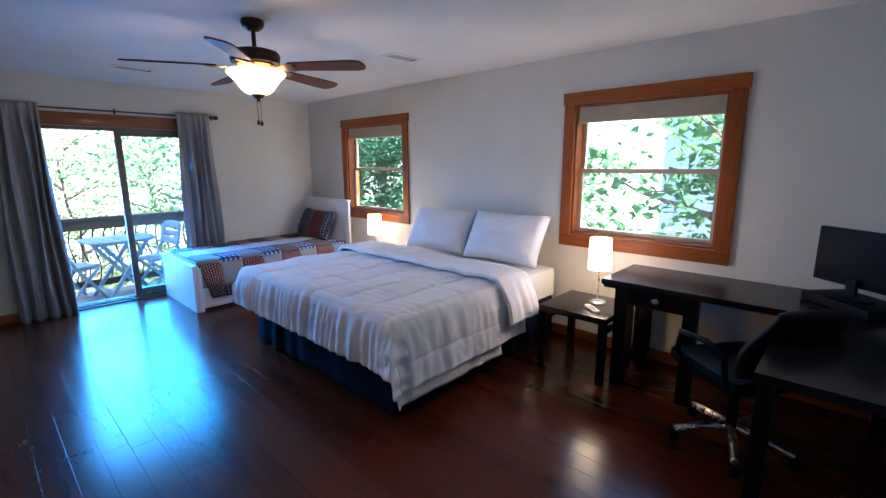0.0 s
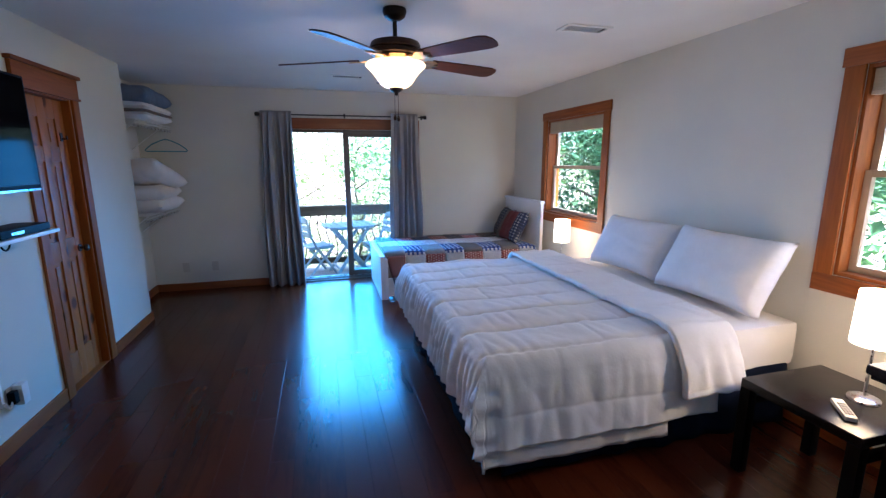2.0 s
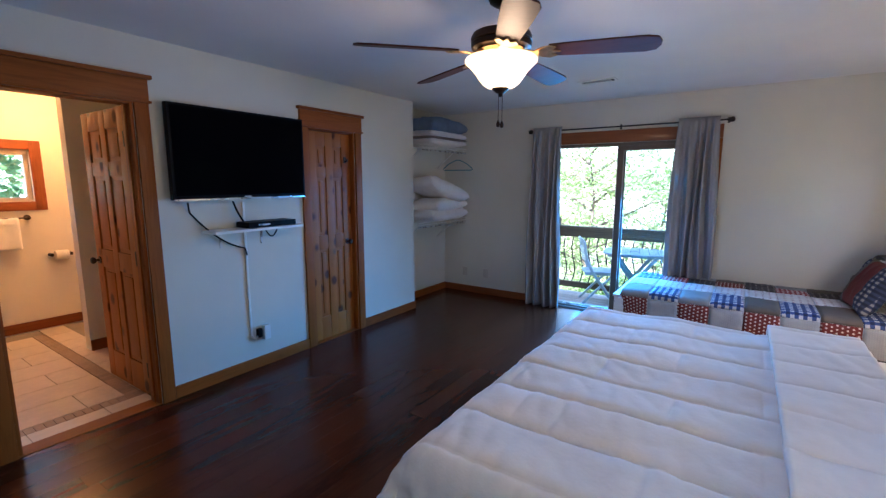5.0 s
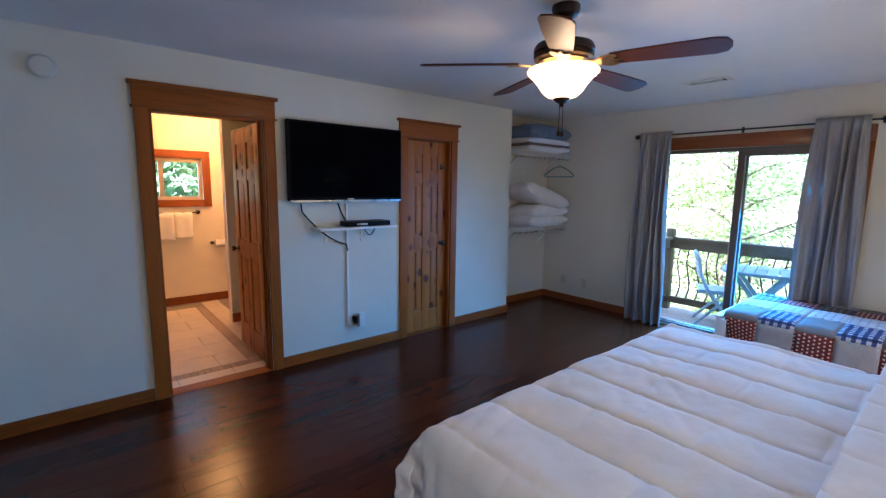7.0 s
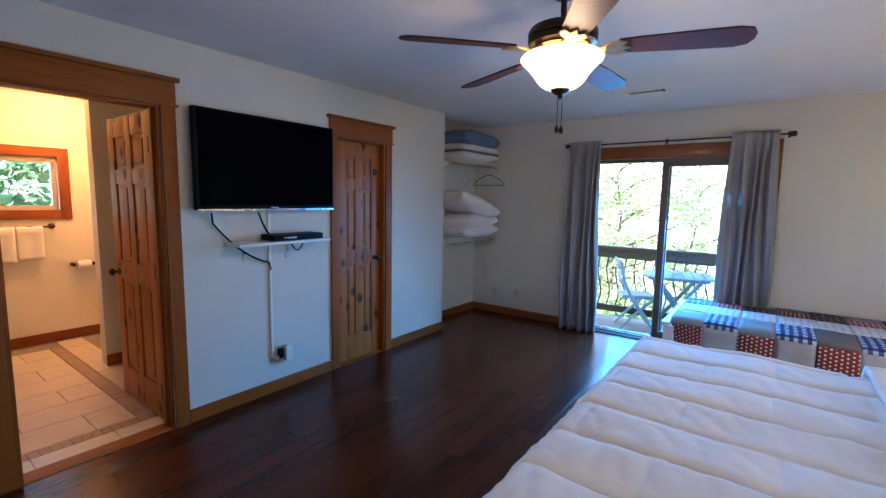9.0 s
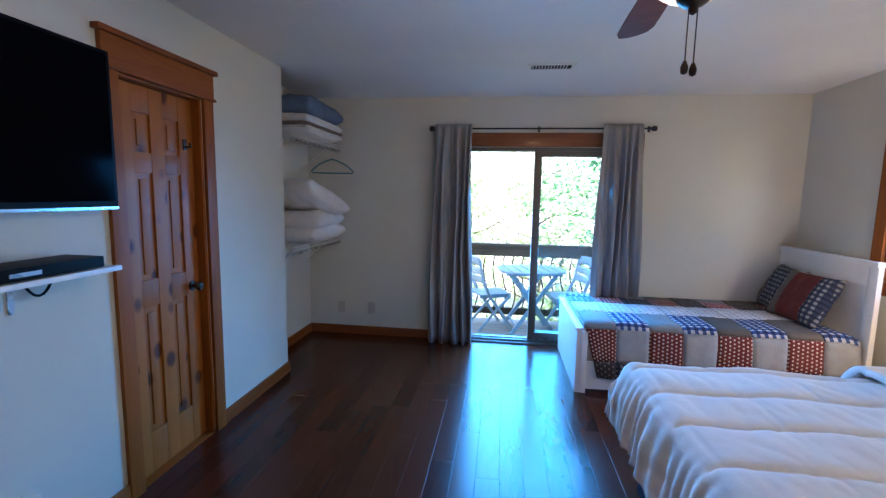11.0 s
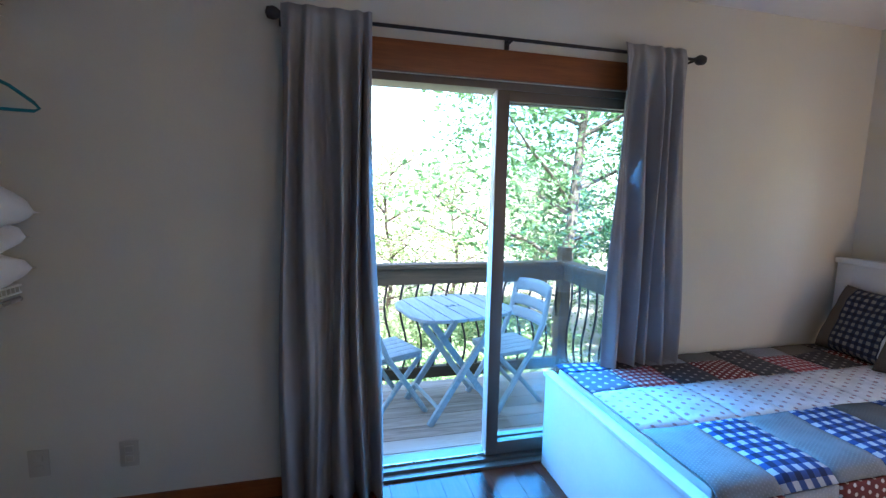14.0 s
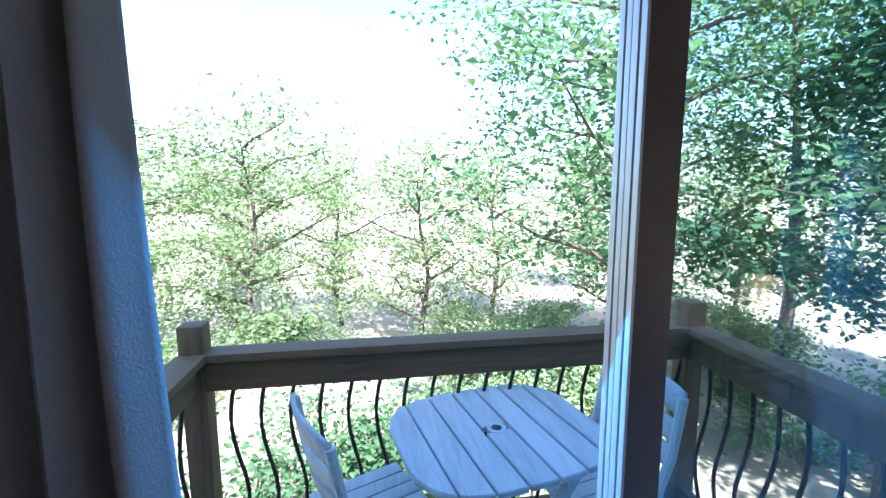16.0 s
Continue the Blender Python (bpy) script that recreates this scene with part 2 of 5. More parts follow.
M_SIDING = mat("pale_siding", (0.55, 0.58, 0.62), 0.7, 0.06, 3, 40, 0.1)
M_ROOF = mat("grey_shingle", (0.16, 0.16, 0.17), 0.9, 0.2, 5, 60, 0.3)
M_FOREST = mat("forest_floor", (0.30, 0.24, 0.17), 0.95, 0.5, 0.5, 6, 0.5)


def leaf_mat(name, color):
    m = mat(name, color, 0.75, 0.5, 1.2, 9.0, 0.0, rnd=0.2, spec=0.10)
    n, l = m.node_tree.nodes, m.node_tree.links
    b = n["Principled BSDF"]
    b.inputs["Subsurface Weight"].default_value = 0.0
    tr, mx = n.new("ShaderNodeBsdfTranslucent"), n.new("ShaderNodeMixShader")
    tr.inputs["Color"].default_value = (color[0] * 2.2, color[1] * 2.0, color[2] * 1.5, 1)
    mx.inputs[0].default_value = 0.4
    l.new(b.outputs[0], mx.inputs[1])
    l.new(tr.outputs[0], mx.inputs[2])
    l.new(mx.outputs[0], n["Material Output"].inputs[0])
    return m


M_LEAF = leaf_mat("green_leaf", (0.075, 0.135, 0.062))
M_LEAF2 = leaf_mat("yellow_green_leaf", (0.170, 0.225, 0.112))
M_LEAF3 = leaf_mat("deep_green_leaf", (0.042, 0.095, 0.052))


# ---- mesh helpers ----
def bm_new():
    return bmesh.new()


def add_box(bm, x0, x1, y0, y1, z0, z1, bevel=0.0):
    r = bmesh.ops.create_cube(bm, size=1.0)
    bmesh.ops.scale(bm, vec=(x1 - x0, y1 - y0, z1 - z0), verts=r["verts"])
    bmesh.ops.translate(bm, vec=((x0 + x1) / 2, (y0 + y1) / 2, (z0 + z1) / 2), verts=r["verts"])
    if bevel:
        edges = list({e for v in r["verts"] for e in v.link_edges})
        bmesh.ops.bevel(bm, geom=edges, offset=bevel, segments=2, affect="EDGES", profile=0.7)
    return bm


def box(x0, x1, y0, y1, z0, z1, bevel=0.004):
    return add_box(bm_new(), x0, x1, y0, y1, z0, z1, bevel)


def add_rod(bm, a, b, r, r2=None, seg=12):
    a, b = Vector(a), Vector(b)
    m = Matrix.Translation((a + b) / 2) @ (b - a).to_track_quat("Z", "Y").to_matrix().to_4x4()
    bmesh.ops.create_cone(bm, cap_ends=True, segments=seg, radius1=r, radius2=r if r2 is None else r2, depth=(b - a).length, matrix=m)
    return bm


def rod(a, b, r, r2=None, seg=12):
    return add_rod(bm_new(), a, b, r, r2, seg)


def lathe(profile, seg=28, center=(0, 0, 0)):
    bm, rings = bm_new(), []
    for r, z in profile:
        rings.append([bm.verts.new((center[0] + r * math.cos(2 * math.pi * k / seg), center[1] + r * math.sin(2 * math.pi * k / seg), center[2] + z)) for k in range(seg)])
    for p, q in zip(rings, rings[1:]):
        for k in range(seg):
            bm.faces.new((p[k], p[(k + 1) % seg], q[(k + 1) % seg], q[k]))
    if profile[0][0] > 1e-4:
        bm.faces.new(rings[0][::-1])
    if profile[-1][0] > 1e-4:
        bm.faces.new(rings[-1])
    bmesh.ops.recalc_face_normals(bm, faces=bm.faces)
    return bm


def tube(points, r, seg=8):
    """A round cable through the points."""
    bm, rings = bm_new(), []
    pts = [Vector(p) for p in points]
    for k, p in enumerate(pts):
        d = (pts[min(k + 1, len(pts) - 1)] - pts[max(k - 1, 0)]).normalized()
        q = d.to_track_quat("Z", "Y")
        rings.append([bm.verts.new(p + q @ Vector((r * math.cos(2 * math.pi * j / seg), r * math.sin(2 * math.pi * j / seg), 0))) for j in range(seg)])
    for a, b in zip(rings, rings[1:]):
        for j in range(seg):
            bm.faces.new((a[j], a[(j + 1) % seg], b[(j + 1) % seg], b[j]))
    bm.faces.new(rings[0][::-1]), bm.faces.new(rings[-1])
    bmesh.ops.recalc_face_normals(bm, faces=bm.faces)
    return bm


def arc(a, b, sag, n=12, side=(0, 0, -1)):
    a, b, s = Vector(a), Vector(b), Vector(side)
    return [a.lerp(b, k / n) + s * sag * 4 * (k / n) * (1 - k / n) for k in range(n + 1)]


def outline(points, z0, z1, bevel=0.0):
    """A flat slab of the given outline."""
    bm = bm_new()
    f = bm.faces.new([bm.verts.new((x, y, z0)) for x, y in points])
    r = bmesh.ops.extrude_face_region(bm, geom=[f])
    bmesh.ops.translate(bm, vec=(0, 0, z1 - z0), verts=[v for v in r["geom"] if isinstance(v, bmesh.types.BMVert)])
    bmesh.ops.recalc_face_normals(bm, faces=bm.faces)
    if bevel:
        bmesh.ops.bevel(bm, geom=list(bm.edges), offset=bevel, segments=2, affect="EDGES")
    return bm


def sheet(nu, nv, fn, uv=None):
    """A grid surface: fn(u, v) gives a place for u, v in 0..1."""
    verts = [fn(i / nu, j / nv) for i in range(nu + 1) for j in range(nv + 1)]
    faces = [(i * (nv + 1) + j, (i + 1) * (nv + 1) + j, (i + 1) * (nv + 1) + j + 1, i * (nv + 1) + j + 1) for i in range(nu) for j in range(nv)]
    me = bpy.data.meshes.new("sheet")
    me.from_pydata(verts, [], faces)
    if uv:
        lay = me.uv_layers.new()
        for lp in me.loops:
            i, j = divmod(lp.vertex_index, nv + 1)
            lay.data[lp.index].uv = uv(i / nu, j / nv)
    return me


def finish(ob, material, smooth=30):
    ob.data.materials.append(material)
    if smooth:
        for p in ob.data.polygons:
            p.use_smooth = True
        ob.data.set_sharp_from_angle(angle=radians(smooth))
    return ob


def part(name, geometry, material, parent=None, label="", smooth=35, m=None):
    if isinstance(geometry, bmesh.types.BMesh):
        me = bpy.data.meshes.new(name)
        geometry.to_mesh(me)
        geometry.free()
    else:
        me = geometry
    ob = new(name, me)
    finish(ob, material, smooth)
    if m is not None:
        ob.matrix_basis = m
    if parent:
        ob.parent = parent
    return tagged(ob, label) if label else ob


def thing(name, label, category, group="", m=None):
    ob = new(name)
    ob.empty_display_size = 0.1
    if m is not None:
        ob.matrix_basis = m
    return tagged(ob, label, category, group)


def struct(name, geometry, material, label="", category="", smooth=35):
    return tagged(part(name, geometry, material, None, label, smooth), category=category, kind="structure")


def thick(ob, t, offset=0.0):
    s = ob.modifiers.new("thickness", "SOLIDIFY")
    s.thickness, s.offset = t, offset
    return ob


def pillow_mesh(w, h, t, seed=0, n=26):
    """A stuffed pillow lying flat round its centre: width on x, height on y."""
    rng = random.Random(seed)
    off = Vector((rng.random() * 20, rng.random() * 20, 0))

    def side(s):
        def fn(u, v):
            a, b = 2 * u - 1, 2 * v - 1
            pinch = 1 - 0.07 * (1 - abs(b) ** 2) * abs(a) ** 3, 1 - 0.09 * (1 - abs(a) ** 2) * abs(b) ** 3
            puff = ((1 - abs(a) ** 3.2) * (1 - abs(b) ** 3.2)) ** 0.42
            wr = noise.noise(Vector((a * 2.3, b * 2.3, s)) + off) * 0.18 + noise.noise(Vector((a * 6, b * 4, s)) + off) * 0.10 + noise.noise(Vector((a * 15, b * 11, s)) + off) * 0.035
            return (a * w / 2 * pinch[0], b * h / 2 * pinch[1], s * t / 2 * puff * (1 + wr) + s * 0.004)
        return fn
    top, bot = sheet(n, n, side(1)), sheet(n, n, side(-1))
    bm = bm_new()
    bm.from_mesh(top)
    k = len(bm.faces)
    bm.from_mesh(bot)
    bmesh.ops.reverse_faces(bm, faces=list(bm.faces)[k:])
    bmesh.ops.remove_doubles(bm, verts=bm.verts, dist=0.0085)
    bmesh.ops.recalc_face_normals(bm, faces=bm.faces)
    return bm


# ---- the plan ----
XE, XW, YN, XC, ZC, YS = 3.69, -0.723, 6.414, -1.009, 2.436, 0.0
WT = 0.16


def wall_x(name, x0, x1, y0, y1, z0, z1, holes, material, label):
    """A wall across x (thin in x) with openings (y0, y1, z0, z1) in order of y."""
    bm, y = bm_new(), y0
    for a, b, c, d in holes:
        add_box(bm, x0, x1, y, a, z0, z1)
        if c > z0:
            add_box(bm, x0, x1, a, b, z0, c)
        if d < z1:
            add_box(bm, x0, x1, a, b, d, z1)
        y = b
    add_box(bm, x0, x1, y, y1, z0, z1)
    return struct(name, bm, material, label, "wall", 0)


W1, W2 = (4.34, 5.465, 0.94, 2.035), (1.045, 2.165, 0.94, 2.035)   # clear openings in the east wall
BATH, CLOS = (1.71, 2.455, -0.02, 2.035), (3.805, 4.37, -0.02, 2.01)
wall_x("wall_east", XE, XE + WT, -1.1, YN + WT, -0.02, ZC, [W2, W1], M_WALL, "smooth greige painted wall with two windows")
wall_x("wall_west", XW - 0.12, XW, 0.69, 5.32, -0.02, ZC, [BATH, CLOS], M_WALL, "smooth painted wall with two doors and a television")
bm = add_box(bm_new(), XC - WT, XW - 0.12, 5.20, 5.32, -0.02, ZC)
struct("wall_alcove_side", bm, M_WALL, "painted return wall of the open closet alcove", "wall", 0)
struct("wall_alcove", box(XC - WT, XC, 5.32, YN + WT, -0.02, ZC, 0), M_WALL, "painted back wall of the closet alcove", "wall", 0)
SL = (0.44, 2.205, 1.96)   # opening of the sliding door: x, x, height
bm = add_box(bm_new(), XC - WT, SL[0], YN, YN + WT, -0.02, ZC)
add_box(bm, SL[1], XE, YN, YN + WT, -0.02, ZC)
add_box(bm, SL[0], SL[1], YN, YN + WT, SL[2], ZC)
struct("wall_north", bm, M_WALL, "painted wall around the sliding balcony door", "wall", 0)
struct("wall_south", box(1.75, XE, YS - 0.12, YS, -0.02, ZC, 0), M_WALL, "painted wall behind the black desk", "wall", 0)
struct("wall_entry", box(1.63, 1.75, -1.1, YS, -0.02, ZC, 0), M_WALL, "painted side wall of the entry", "wall", 0)
struct("wall_entry_end", box(-0.9, 1.75, -1.22, -1.1, -0.02, ZC, 0), M_WALL, "plain painted end wall of the entry", "wall", 0)
struct("wall_entry_corner", box(XW - 0.12, -0.13, -1.1, 0.69, -0.02, ZC, 0), M_WALL, "painted wall corner beside the entry", "wall", 0)
struct("ceiling", box(-1.3, XE + WT, -1.25, YN + WT, ZC, ZC + 0.12, 0), M_CEIL, "pale matt painted flat ceiling", "ceiling", 0)
floor = struct("floor", box(-1.2, XE + WT, -1.22, YN + WT, -0.12, -0.019, 0), M_FLOOR, "dark cherry wood plank floor with a gloss", "floor", 0)

# bathroom shell
BX, BY0, BY1 = -3.48, 0.9, 2.92
struct("bath_wall_back", add_box(add_box(add_box(add_box(bm_new(), BX - 0.12, BX, BY0, 1.55, -0.02, 2.42), BX - 0.12, BX, 2.58, 3.42, -0.02, 2.42), BX - 0.12, BX, 1.55, 2.58, -0.02, 1.33), BX - 0.12, BX, 1.55, 2.58, 1.845, 2.42), M_BATHWALL, "cream painted bathroom wall with a small window", "wall", 0)
struct("bath_wall_side", box(BX - 0.12, XW - 0.12, BY0 - 0.12, BY0, -0.02, 2.42, 0), M_BATHWALL, "cream painted bathroom side wall", "wall", 0)
struct("bath_wall_far", box(BX, XW - 0.12, 3.30, 3.42, -0.02, 2.42, 0), M_BATHWALL, "cream painted bathroom wall behind the door", "wall", 0)
struct("bath_wall_nook", box(-2.42, -2.30, 2.55, 3.30, -0.02, 2.42, 0), M_BATHWALL, "cream painted partition end in the bathroom", "wall", 0)
struct("bath_ceiling", box(BX - 0.12, XW - 0.12, BY0 - 0.12, 3.42, 2.42, 2.5, 0), M_CEIL, "cream bathroom ceiling", "ceiling", 0)
bath_floor = struct("bath_floor", box(BX - 0.12, XW - 0.10, BY0 - 0.12, 3.42, -0.12, -0.013, 0), M_GROUT, "cream tiled bathroom floor with a brown mosaic band", "floor", 0)
# unseen solid box added behind the closet door to block light at its gaps
struct("closet_filler", box(-1.25, -0.87, 3.55, 4.65, -0.02, 2.4, 0), M_WALL, "plain unseen filler box behind the pine door", "wall", 0)


# ---- baseboards and casings ----
def board(name, x0, x1, y0, y1, z0=0.0, z1=0.09, material=None):
    return struct(name, box(x0, x1, y0, y1, z0, z1, 0.004), material or M_TRIM_H, "orange-brown stained wood baseboard", "baseboard")


board("baseboard_west", XW, XW + 0.014, 0.69, 1.62)
board("baseboard_west", XW, XW + 0.014, 2.545, 3.725)
board("baseboard_west", XW, XW + 0.014, 4.45, 5.32)
board("baseboard_alcove", XC, XC + 0.014, 5.322, YN)
board("baseboard_alcove", XC + 0.014, XW + 0.014, 5.32, 5.334, material=M_TRIM_X)
board("baseboard_north", XC + 0.014, SL[0] - 0.09, YN - 0.014, YN, material=M_TRIM_X)
board("baseboard_north", SL[1] + 0.09, XE - 0.014, YN - 0.014, YN, material=M_TRIM_X)
board("baseboard_east", XE - 0.014, XE, 0.014, YN - 0.014)
board("baseboard_south", 1.75, XE, YS, YS + 0.014, material=M_TRIM_X)
board("baseboard_entry", XW + 0.014, -0.21, 0.69, 0.704, material=M_TRIM_X)
board("bath_baseboard", BX, BX + 0.014, BY0, 3.30, 0, 0.10)
board("bath_baseboard", -2.30, -2.286, 2.55, 3.30, 0, 0.10)
struct("entry_trim", box(-0.13, -0.115, 0.58, 0.705, 0, 2.1, 0.003), M_TRIM, "stained wood casing at the entry corner", "trim")
struct("entry_trim", box(-0.21, -0.13, 0.69, 0.707, 0, 2.1, 0.003), M_TRIM, "stained wood casing at the entry corner", "trim")


def door_casing(name, hole, x):
    """Casing round an opening in the west wall: legs, head board and cap, jambs."""
    y0, y1, _, h = hole
    t = thing(name, "orange-brown stained wood door casing with a capped head", "door casing")
    t["kind"] = "structure"
    for a, b in ((y0 - 0.085, y0 - 0.002), (y1 + 0.002, y1 + 0.085)):
        part("casing_leg", box(x, x + 0.02, a, b, 0, h, 0.004), M_TRIM, t)
    part("casing_head", box(x, x + 0.024, y0 - 0.088, y1 + 0.088, h, h + 0.14, 0.003), M_TRIM_H, t)
    part("casing_cap", box(x, x + 0.042, y0 - 0.11, y1 + 0.11, h + 0.14, h + 0.165, 0.005), M_TRIM_H, t)
    part("casing_bead", box(x, x + 0.032, y0 - 0.10, y1 + 0.10, h - 0.008, h + 0.008, 0.004), M_TRIM_H, t)
    part("jamb", box(x - 0.13, x, y0 - 0.002, y0 + 0.018, 0, h, 0.002), M_TRIM, t)
    part("jamb", box(x - 0.13, x, y1 - 0.018, y1 + 0.002, 0, h, 0.002), M_TRIM, t)
    part("jamb", box(x - 0.13, x, y0 + 0.018, y1 - 0.018, h - 0.018, h + 0.002, 0.002), M_TRIM_H, t)
    part("door_stop", box(x - 0.08, x - 0.05, y1 - 0.030, y1 - 0.018, 0, h - 0.018, 0.002), M_TRIM, t)
    return t


door_casing("bathroom_casing", BATH, XW)
door_casing("closet_casing", CLOS, XW)


def panel_door(name, w, h, label):
    """Six-panel door leaf in its own space: hinge at the origin, width on x, thickness on y."""
    d = thing(name, label, "door")
    d["kind"] = "structure"
    st, T = 0.105, 0.035
    rails = ((0, 0.22), (0.88, 1.02), (1.56, 1.66), (h - 0.13, h))
    for x0, x1 in ((0, st), (w / 2 - 0.045, w / 2 + 0.045), (w - st, w)):
        part("stile", box(x0, x1, -T / 2, T / 2, 0, h, 0.004), M_PINE, d)
    for z0, z1 in rails:
        for x0, x1 in ((st, w / 2 - 0.045), (w / 2 + 0.045, w - st)):
            part("rail", box(x0, x1, -T / 2 + 0.001, T / 2 - 0.001, z0, z1, 0.003), M_PINE, d)
    for (_, a), (b, _) in zip(rails, rails[1:]):
        for x0, x1 in ((st, w / 2 - 0.045), (w / 2 + 0.045, w - st)):
            bm = box(x0, x1, -0.006, 0.006, a, b, 0)
            add_box(bm, x0 + 0.03, x1 - 0.03, -0.013, 0.013, a + 0.03, b - 0.03, 0.009)
            part("panel", bm, M_PINE, d)
    for s in (-1, 1):
        k = lathe([(0.0001, 0.062), (0.018, 0.060), (0.027, 0.048), (0.022, 0.034), (0.010, 0.026), (0.010, 0.008), (0.028, 0.006), (0.028, 0.0)], 18)
        part("knob", k, M_BRONZE, d, "dark bronze round knob", m=pose(w - 0.06, s * T / 2, 0.93, -90 * s))
    for z in (0.2, 1.0, 1.8):
        bm = rod((-0.004, T / 2 + 0.004, z - 0.05), (-0.004, T / 2 + 0.004, z + 0.05), 0.008)
        add_box(bm, -0.004, 0.03, T / 2, T / 2 + 0.003, z - 0.05, z + 0.05)
        part("hinge", bm, M_BRONZE, d, "dark bronze hinge")
    return d


d1 = panel_door("door_1", 0.521, 1.98, "closed knotty pine six-panel closet door")
d1.matrix_basis = pose(XW - 0.065, CLOS[0] + 0.022, 0.008, 0, 0, 90)
bm = add_box(box(0.440, 0.470, -0.024, -0.018, 1.70, 1.76, 0.002), 0.449, 0.461, -0.050, -0.024, 1.712, 1.722)
part("robe_hook", add_box(bm, 0.449, 0.461, -0.056, -0.048, 1.712, 1.738), M_BRONZE, d1, "dark bronze robe hook")
d2 = panel_door("door_2", 0.72, 2.01, "open knotty pine six-panel bathroom door")
d2.matrix_basis = pose(XW - 0.145, BATH[1] + 0.012, 0.008, 0, 0, 180)


# ---- windows in the east wall ----
def sash_window(name, hole, label):
    y0, y1, z0, z1 = hole
    w = tagged(thing(name, label, "window"), kind="structure")
    cs = 0.095
    x = XE
    part("casing_leg", box(x - 0.02, x, y0 - cs, y0 - 0.001, z0 - 0.001, z1, 0.004), M_TRIM, w)
    part("casing_leg", box(x - 0.02, x, y1 + 0.001, y1 + cs, z0 - 0.001, z1, 0.004), M_TRIM, w)
    part("casing_head", box(x - 0.024, x, y0 - cs - 0.012, y1 + cs + 0.012, z1, z1 + 0.095, 0.005), M_TRIM_H, w)
    part("casing_apron", box(x - 0.022, x, y0 - cs, y1 + cs, z0 - 0.10, z0 - 0.001, 0.004), M_TRIM_H, w)
    for a, b in ((y0, y0 + 0.02), (y1 - 0.02, y1)):
        part("jamb", box(x, x + WT, a, b, z0, z1, 0.002), M_TRIM, w)
    part("window_sill", box(x, x + WT, y0 + 0.02, y1 - 0.02, z0, z0 + 0.02, 0.002), M_TRIM_H, w)
    part("jamb", box(x, x + WT, y0 + 0.02, y1 - 0.02, z1 - 0.02, z1, 0.002), M_TRIM_H, w)
    a, b, lo, hi = y0 + 0.02, y1 - 0.02, z0 + 0.02, z1 - 0.02
    mid = 1.49
    for k, (c, d, xo) in enumerate(((lo, mid + 0.018, 0.075), (mid - 0.018, hi, 0.108))):
        sash = part("sash", add_box(add_box(add_box(add_box(bm_new(), x + xo, x + xo + 0.032, a, a + 0.035, c, d, 0.003), x + xo, x + xo + 0.032, b - 0.035, b, c, d, 0.003), x + xo, x + xo + 0.032, a + 0.035, b - 0.035, c, c + 0.036, 0.003), x + xo, x + xo + 0.032, a + 0.035, b - 0.035, d - 0.036, d, 0.003), M_VINYL, w, "tan window sash")
        p = part("pane", box(x + xo + 0.012, x + xo + 0.018, a + 0.034, b - 0.034, c + 0.035, d - 0.035, 0), M_GLASS, sash, smooth=0)
        p.visible_shadow = False
    bm = bm_new()
    for k in range(7):
        z = hi - 0.004 - k * 0.015
        add_box(bm, x + 0.012, x + 0.052, a + 0.006, b - 0.006, z - 0.0147, z, 0.003)
    sh = thing("pleated_shade", "raised tan pleated window shade stacked at the top", "window shade")
    part("pleats", bm, M_SHADE, sh)
    part("bottom_bar", box(x + 0.010, x + 0.055, a + 0.005, b - 0.005, hi - 0.132, hi - 0.11, 0.004), M_VINYL, sh)
    return w


sash_window("window_1", W1, "stained wood double-hung window with greenery outside")
sash_window("window_2", W2, "stained wood double-hung window above the desk")

# bathroom window
w3 = tagged(thing("window_3", "small stained wood slider window in the bathroom", "window"), kind="structure")
for a, b, c, d in ((1.45, 1.55, 1.24, 1.935), (2.58, 2.67, 1.24, 1.935)):
    part("casing_leg", box(BX, BX + 0.02, a, b, c, d, 0.003), M_TRIM, w3)
part("casing_head", box(BX, BX + 0.022, 1.55, 2.58, 1.845, 1.935, 0.003), M_TRIM_H, w3)
part("casing_apron", box(BX, BX + 0.022, 1.55, 2.58, 1.24, 1.33, 0.003), M_TRIM_H, w3)
bm = bm_new()
for a, b, c, d in ((1.55, 1.59, 1.33, 1.845), (2.54, 2.58, 1.33, 1.845), (1.59, 2.54, 1.33, 1.37), (1.59, 2.54, 1.805, 1.845), (2.11, 2.16, 1.37, 1.805)):
    add_box(bm, BX - 0.09, BX - 0.04, a, b, c, d, 0.003)
part("window_frame", bm, M_VINYL, w3)
for a, b in ((1.59, 2.11), (2.16, 2.54)):
    part("pane", box(BX - 0.07, BX - 0.064, a, b, 1.37, 1.805, 0), M_GLASS, w3, smooth=0).visible_shadow = False
bm = bm_new()
for k in range(4):
    add_box(bm, BX - 0.035, BX - 0.005, 1.56, 2.57, 1.831 - k * 0.014, 1.843 - k * 0.014, 0.003)
part("pleats", bm, M_SHADE, tagged(thing("pleated_shade", "raised tan shade in the bathroom window", "window shade")))

